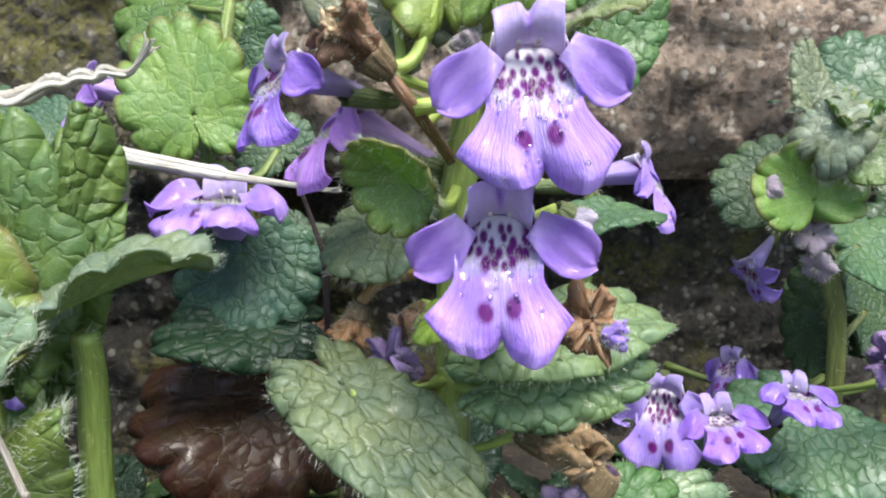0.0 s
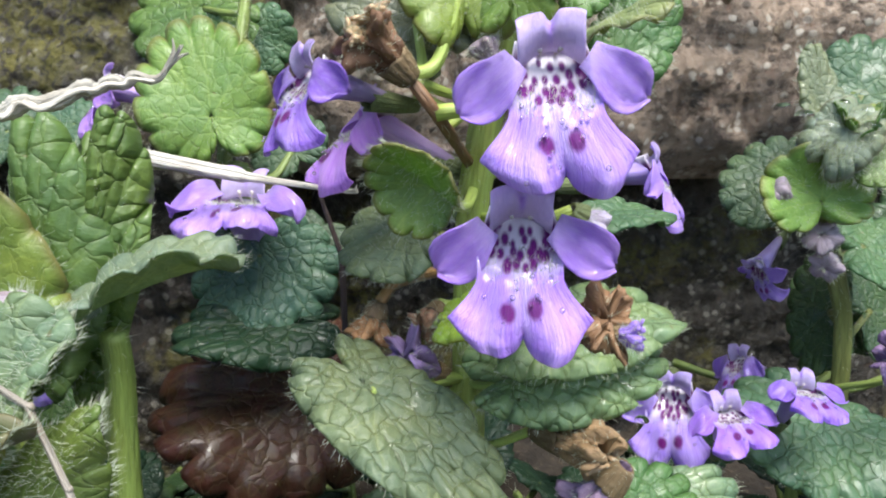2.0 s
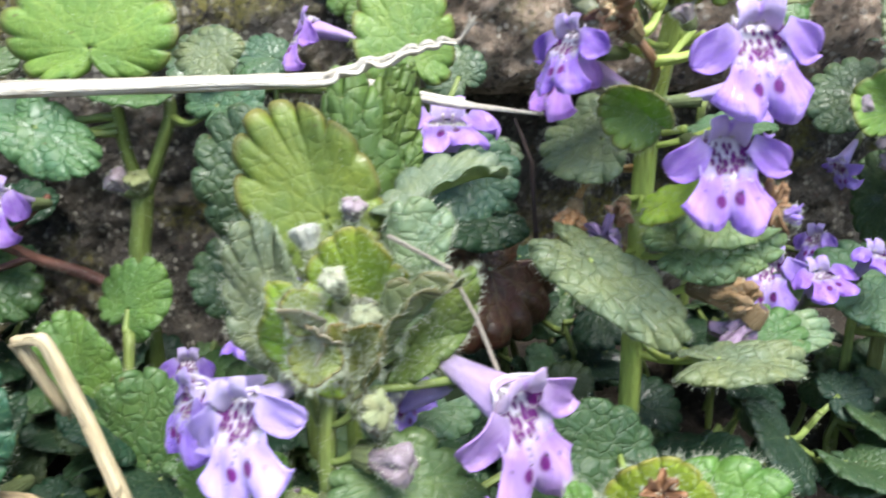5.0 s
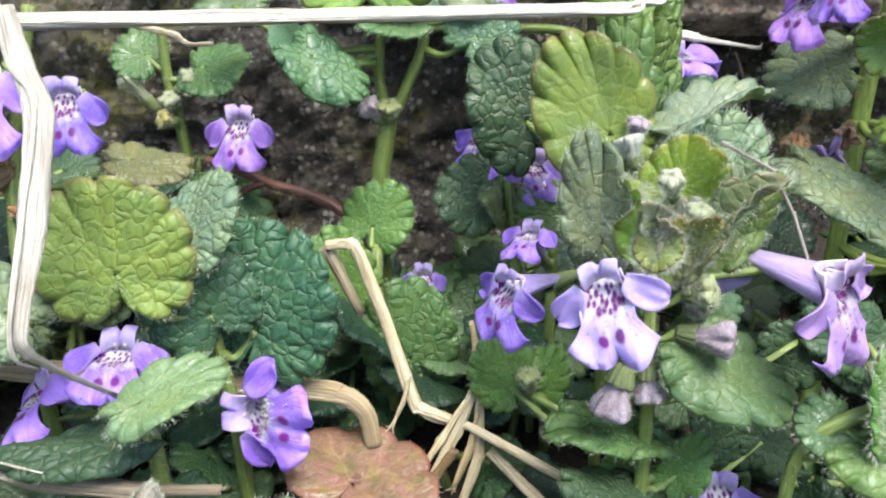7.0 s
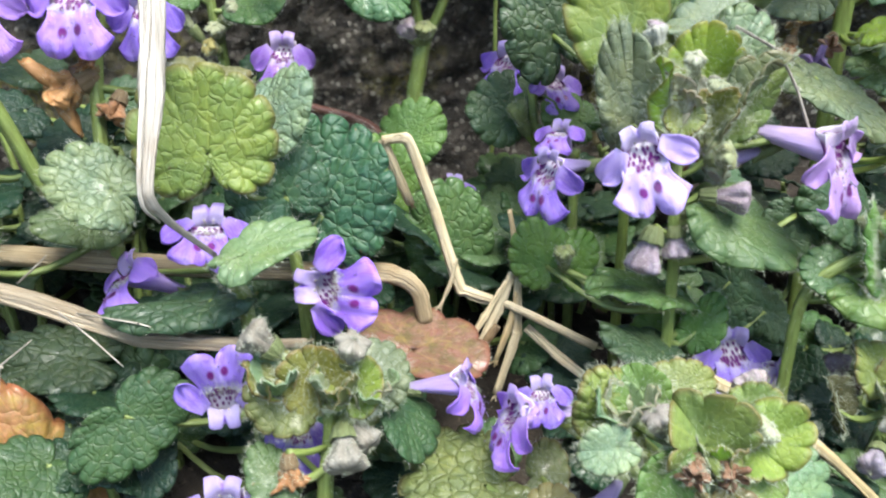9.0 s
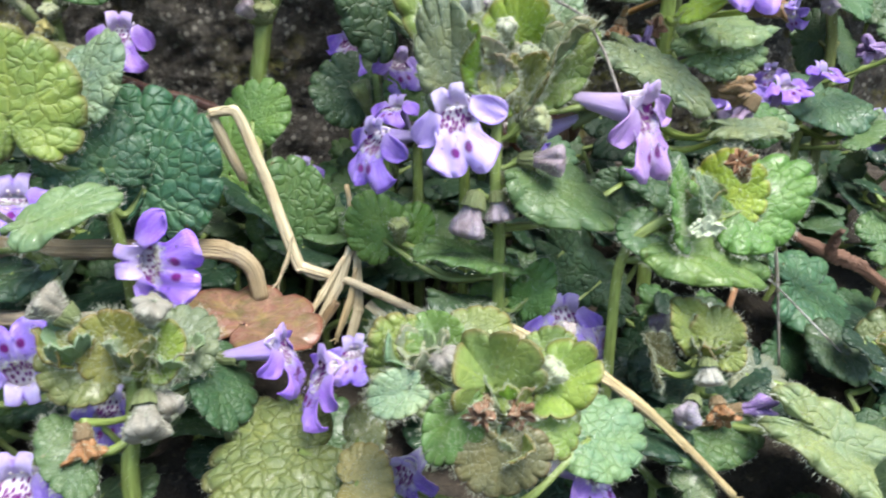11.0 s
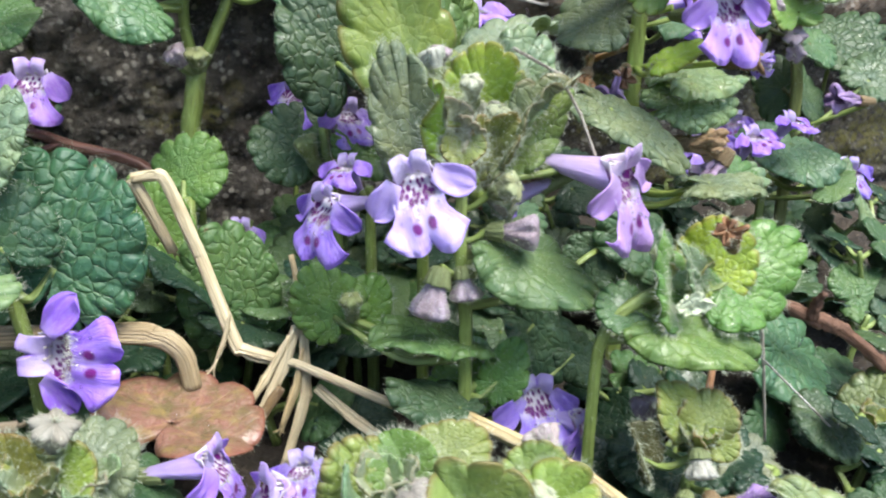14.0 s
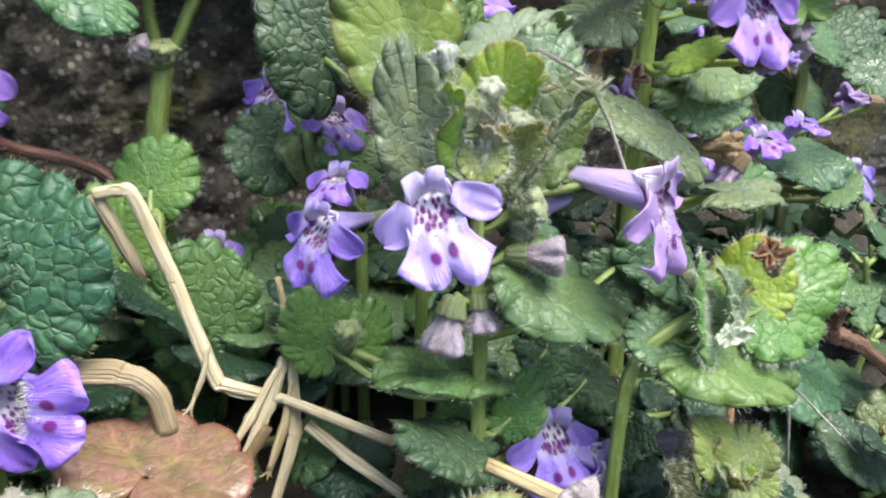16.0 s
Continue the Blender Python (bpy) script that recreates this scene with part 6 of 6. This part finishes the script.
stalk('straw', [(-5.2, 4.85, 4.08), (-5.31, 4.75, 3.61), (-5.53, 4.6, 3.14)], (0.03, 0.06, 0.04), (.70,.55,.30), 'thin flat strip of dry tan straw', 'straw', flatten=0.5, group='straws', ridge=0.15)
stalk('straw', [(-6.05, 4.95, 4.6), (-6.16, 4.9, 4.22), (-6.3, 4.85, 3.94)], (0.02, 0.035, 0.015), (.80,.68,.44), 'thin loose strand of dry straw', 'straw', flatten=0.5, group='straws', ridge=0.15)
stalk('straw', [(-5.26, 5.2, 5.22), (-5.2, 5.1, 4.83), (-5.18, 4.95, 4.34)], (0.03, 0.045, 0.04), (.66,.52,.30), 'thin upright dry straw stem', 'straw', flatten=0.5, group='straws', ridge=0.15)
stalk('straw', [(-5.18, 4.95, 4.28), (-5.2, 4.8, 3.44), (-5.53, 4.6, 2.57)], (0.06, 0.09, 0.06), (.86,.73,.47), 'split dry tan straw strand', 'straw', group='straws', flatten=0.55)
stalk('straw', [(-5.06, 4.8, 3.53), (-4.66, 4.5, 3.21), (-4.13, 4.1, 2.86)], (0.06, 0.07, 0.06), (.86,.73,.47), 'thin dry tan straw strand', 'straw', group='straws', flatten=0.55)
stalk('straw', [(-12.64, 5.4, 4.85), (-10.64, 5.2, 4.68), (-8.96, 5, 4.56), (-7.06, 4.8, 4.51), (-6.63, 4.7, 4.34), (-6.54, 4.6, 3.81)], (0.15, 0.15, 0.14, 0.13, 0.12, 0.1), (.50,.40,.24), 'thick dry brown hollow stalk, kinked at its end', 'straw', group='straws')
stalk('straw', [(-12.33, 3.5, 5.33), (-11.15, 3.4, 4.94), (-9.95, 3.3, 4.43), (-8.87, 3.2, 4.34), (-8.06, 3.2, 4.31)], (0.11, 0.11, 0.10, 0.08, 0.05), (.46,.38,.26), 'frayed grey-brown dry stalk', 'straw', group='straws')
stalk('straw', [(-3.63, 2.9, 3.93), (-2.56, 2.3, 3.48), (-2.05, 1.9, 3.1), (-1.66, 1.6, 2.74), (-1.25, 1.2, 2.3)], (0.08, 0.075, 0.06, 0.05), (.55,.44,.22), 'long dry tan straw arching over the soil', 'straw', group='straws')
stalk('bark_chip', [(3.52, 10.2, 10.57), (3.76, 10.2, 10.87), (4.08, 10.3, 11.23)], (0.11, 0.12, 0.09), (.60,.46,.28), 'small pale chip of dry stalk on the stone', 'dry stalk')
stalk('twig', [(1.46, 4.5, 4.28), (2.12, 4.35, 3.94), (2.57, 4.25, 3.76), (3.43, 4.1, 3.08)], (0.07, 0.12, 0.1, 0.1), (.17,.085,.05), 'rough dark brown twig with a knot', 'twig', rough=0.16, ridge=0.15, material=BARK)
stalk('twig', [(2.07, 4.3, 3.97), (2.04, 4.2, 4.27), (2.05, 4.1, 4.41)], (0.09, 0.06, 0.04), (.15,.075,.045), 'short broken side twig', 'twig', rough=0.2, material=BARK)
stalk('stem_stub', [(0.51, 4.3, 3.54), (-0.08, 3.6, 3.27)], (0.05, 0.05), (.42,.22,.11), 'short reddish-brown dry stem', 'dry stem')
stalk('thread', [(0.43, 3.5, 4.69), (0.5, 3.5, 4.5), (0.66, 3.5, 3.75), (0.86, 3.5, 2.58)], (0.04, 0.028, 0.02, 0.018), (.5,.47,.4), 'thin pale dry fibre hanging down', 'dry fibre', group='dry fibres', sides=6)
stalk('thread', [(0.38, 3.5, 4.08), (1.41, 3.2, 3.06), (3.14, 2.7, 1.3)], (0.016, 0.016), (.62,.6,.54), 'long thin pale dry fibre', 'dry fibre', group='dry fibres', sides=6)
stalk('thread', [(-2.9, 3.8, 7.79), (-2.38, 3.7, 7.51), (-2.15, 3.6, 7.08), (-1.95, 3.5, 6.55)], (0.02, 0.02), (.5,.45,.38), 'thin curved dry fibre', 'dry fibre', group='dry fibres', sides=6)
stalk('twig', [(-1.37, 7.3, 8.26), (-1.16, 7.2, 7.69), (-1.11, 7, 6.68)], (0.02, 0.035, 0.03), (.05,.03,.025), 'dark thin dry bent twig', 'twig', material=BARK)
flat_leaf = dead_leaf((-6.77, 4, 3.69), (-6.15, 4.75, 3.79), (-0.11, -0.34, 0.93), 2.0, 'rust', 'wet reddish-brown dead leaf lying flat', cup=0.12, wave=0.05, lobes=9, depth=0.1, basal=0.9, fine=1.3)
water_drop(flat_leaf, (-6.71, 3.96, 3.83), 0.06)
water_drop(flat_leaf, (-6.36, 3.66, 3.83), 0.035)
silk((-1.13, 2.6, 5.11), 0.26, 3)
right_shoot.bud((-0.77, 2.7, 5.95), (-0.53, 2.85, 5.61), 0.26, tone=(0.26, 0.13, 0.06), kind='withered', stalk=False, label='withered crumpled brown flower')
dead_leaf((-1.65, 7.6, 6.11), (-3.04, 6.9, 6.04), (0.19, -0.76, 0.63), 2.2, 'brown', 'dark reddish-brown dead leaf, curled', curl=0.3, wave=0.15)
dead_leaf((-11.45, 3.3, 2.39), (-12.4, 3.4, 4.01), (-0.03, -0.63, 0.77), 1.3, 'amber', 'curled orange-brown dead leaf on soil', wave=0.12)


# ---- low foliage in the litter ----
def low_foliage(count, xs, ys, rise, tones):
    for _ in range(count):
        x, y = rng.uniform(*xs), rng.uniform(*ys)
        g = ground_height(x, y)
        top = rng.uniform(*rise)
        shoot = Plant([(x, y, g - 0.1), (x + rng.normal(0, 0.15), y, g + top * 0.5), (x + rng.normal(0, 0.3), y + rng.normal(0, 0.2), g + top)], (0.06, 0.04), "small low ground ivy shoot, most leaves darkened as in shade")
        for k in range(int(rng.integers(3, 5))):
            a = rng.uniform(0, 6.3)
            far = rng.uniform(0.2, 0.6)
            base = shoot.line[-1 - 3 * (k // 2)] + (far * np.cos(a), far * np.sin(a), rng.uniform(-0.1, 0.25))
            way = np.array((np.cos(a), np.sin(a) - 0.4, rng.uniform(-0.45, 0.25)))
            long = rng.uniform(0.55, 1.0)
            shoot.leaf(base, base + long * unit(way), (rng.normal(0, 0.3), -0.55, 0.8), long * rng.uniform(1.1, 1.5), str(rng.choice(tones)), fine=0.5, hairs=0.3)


# filler leaves; their darkest tone stands in for shaded gaps
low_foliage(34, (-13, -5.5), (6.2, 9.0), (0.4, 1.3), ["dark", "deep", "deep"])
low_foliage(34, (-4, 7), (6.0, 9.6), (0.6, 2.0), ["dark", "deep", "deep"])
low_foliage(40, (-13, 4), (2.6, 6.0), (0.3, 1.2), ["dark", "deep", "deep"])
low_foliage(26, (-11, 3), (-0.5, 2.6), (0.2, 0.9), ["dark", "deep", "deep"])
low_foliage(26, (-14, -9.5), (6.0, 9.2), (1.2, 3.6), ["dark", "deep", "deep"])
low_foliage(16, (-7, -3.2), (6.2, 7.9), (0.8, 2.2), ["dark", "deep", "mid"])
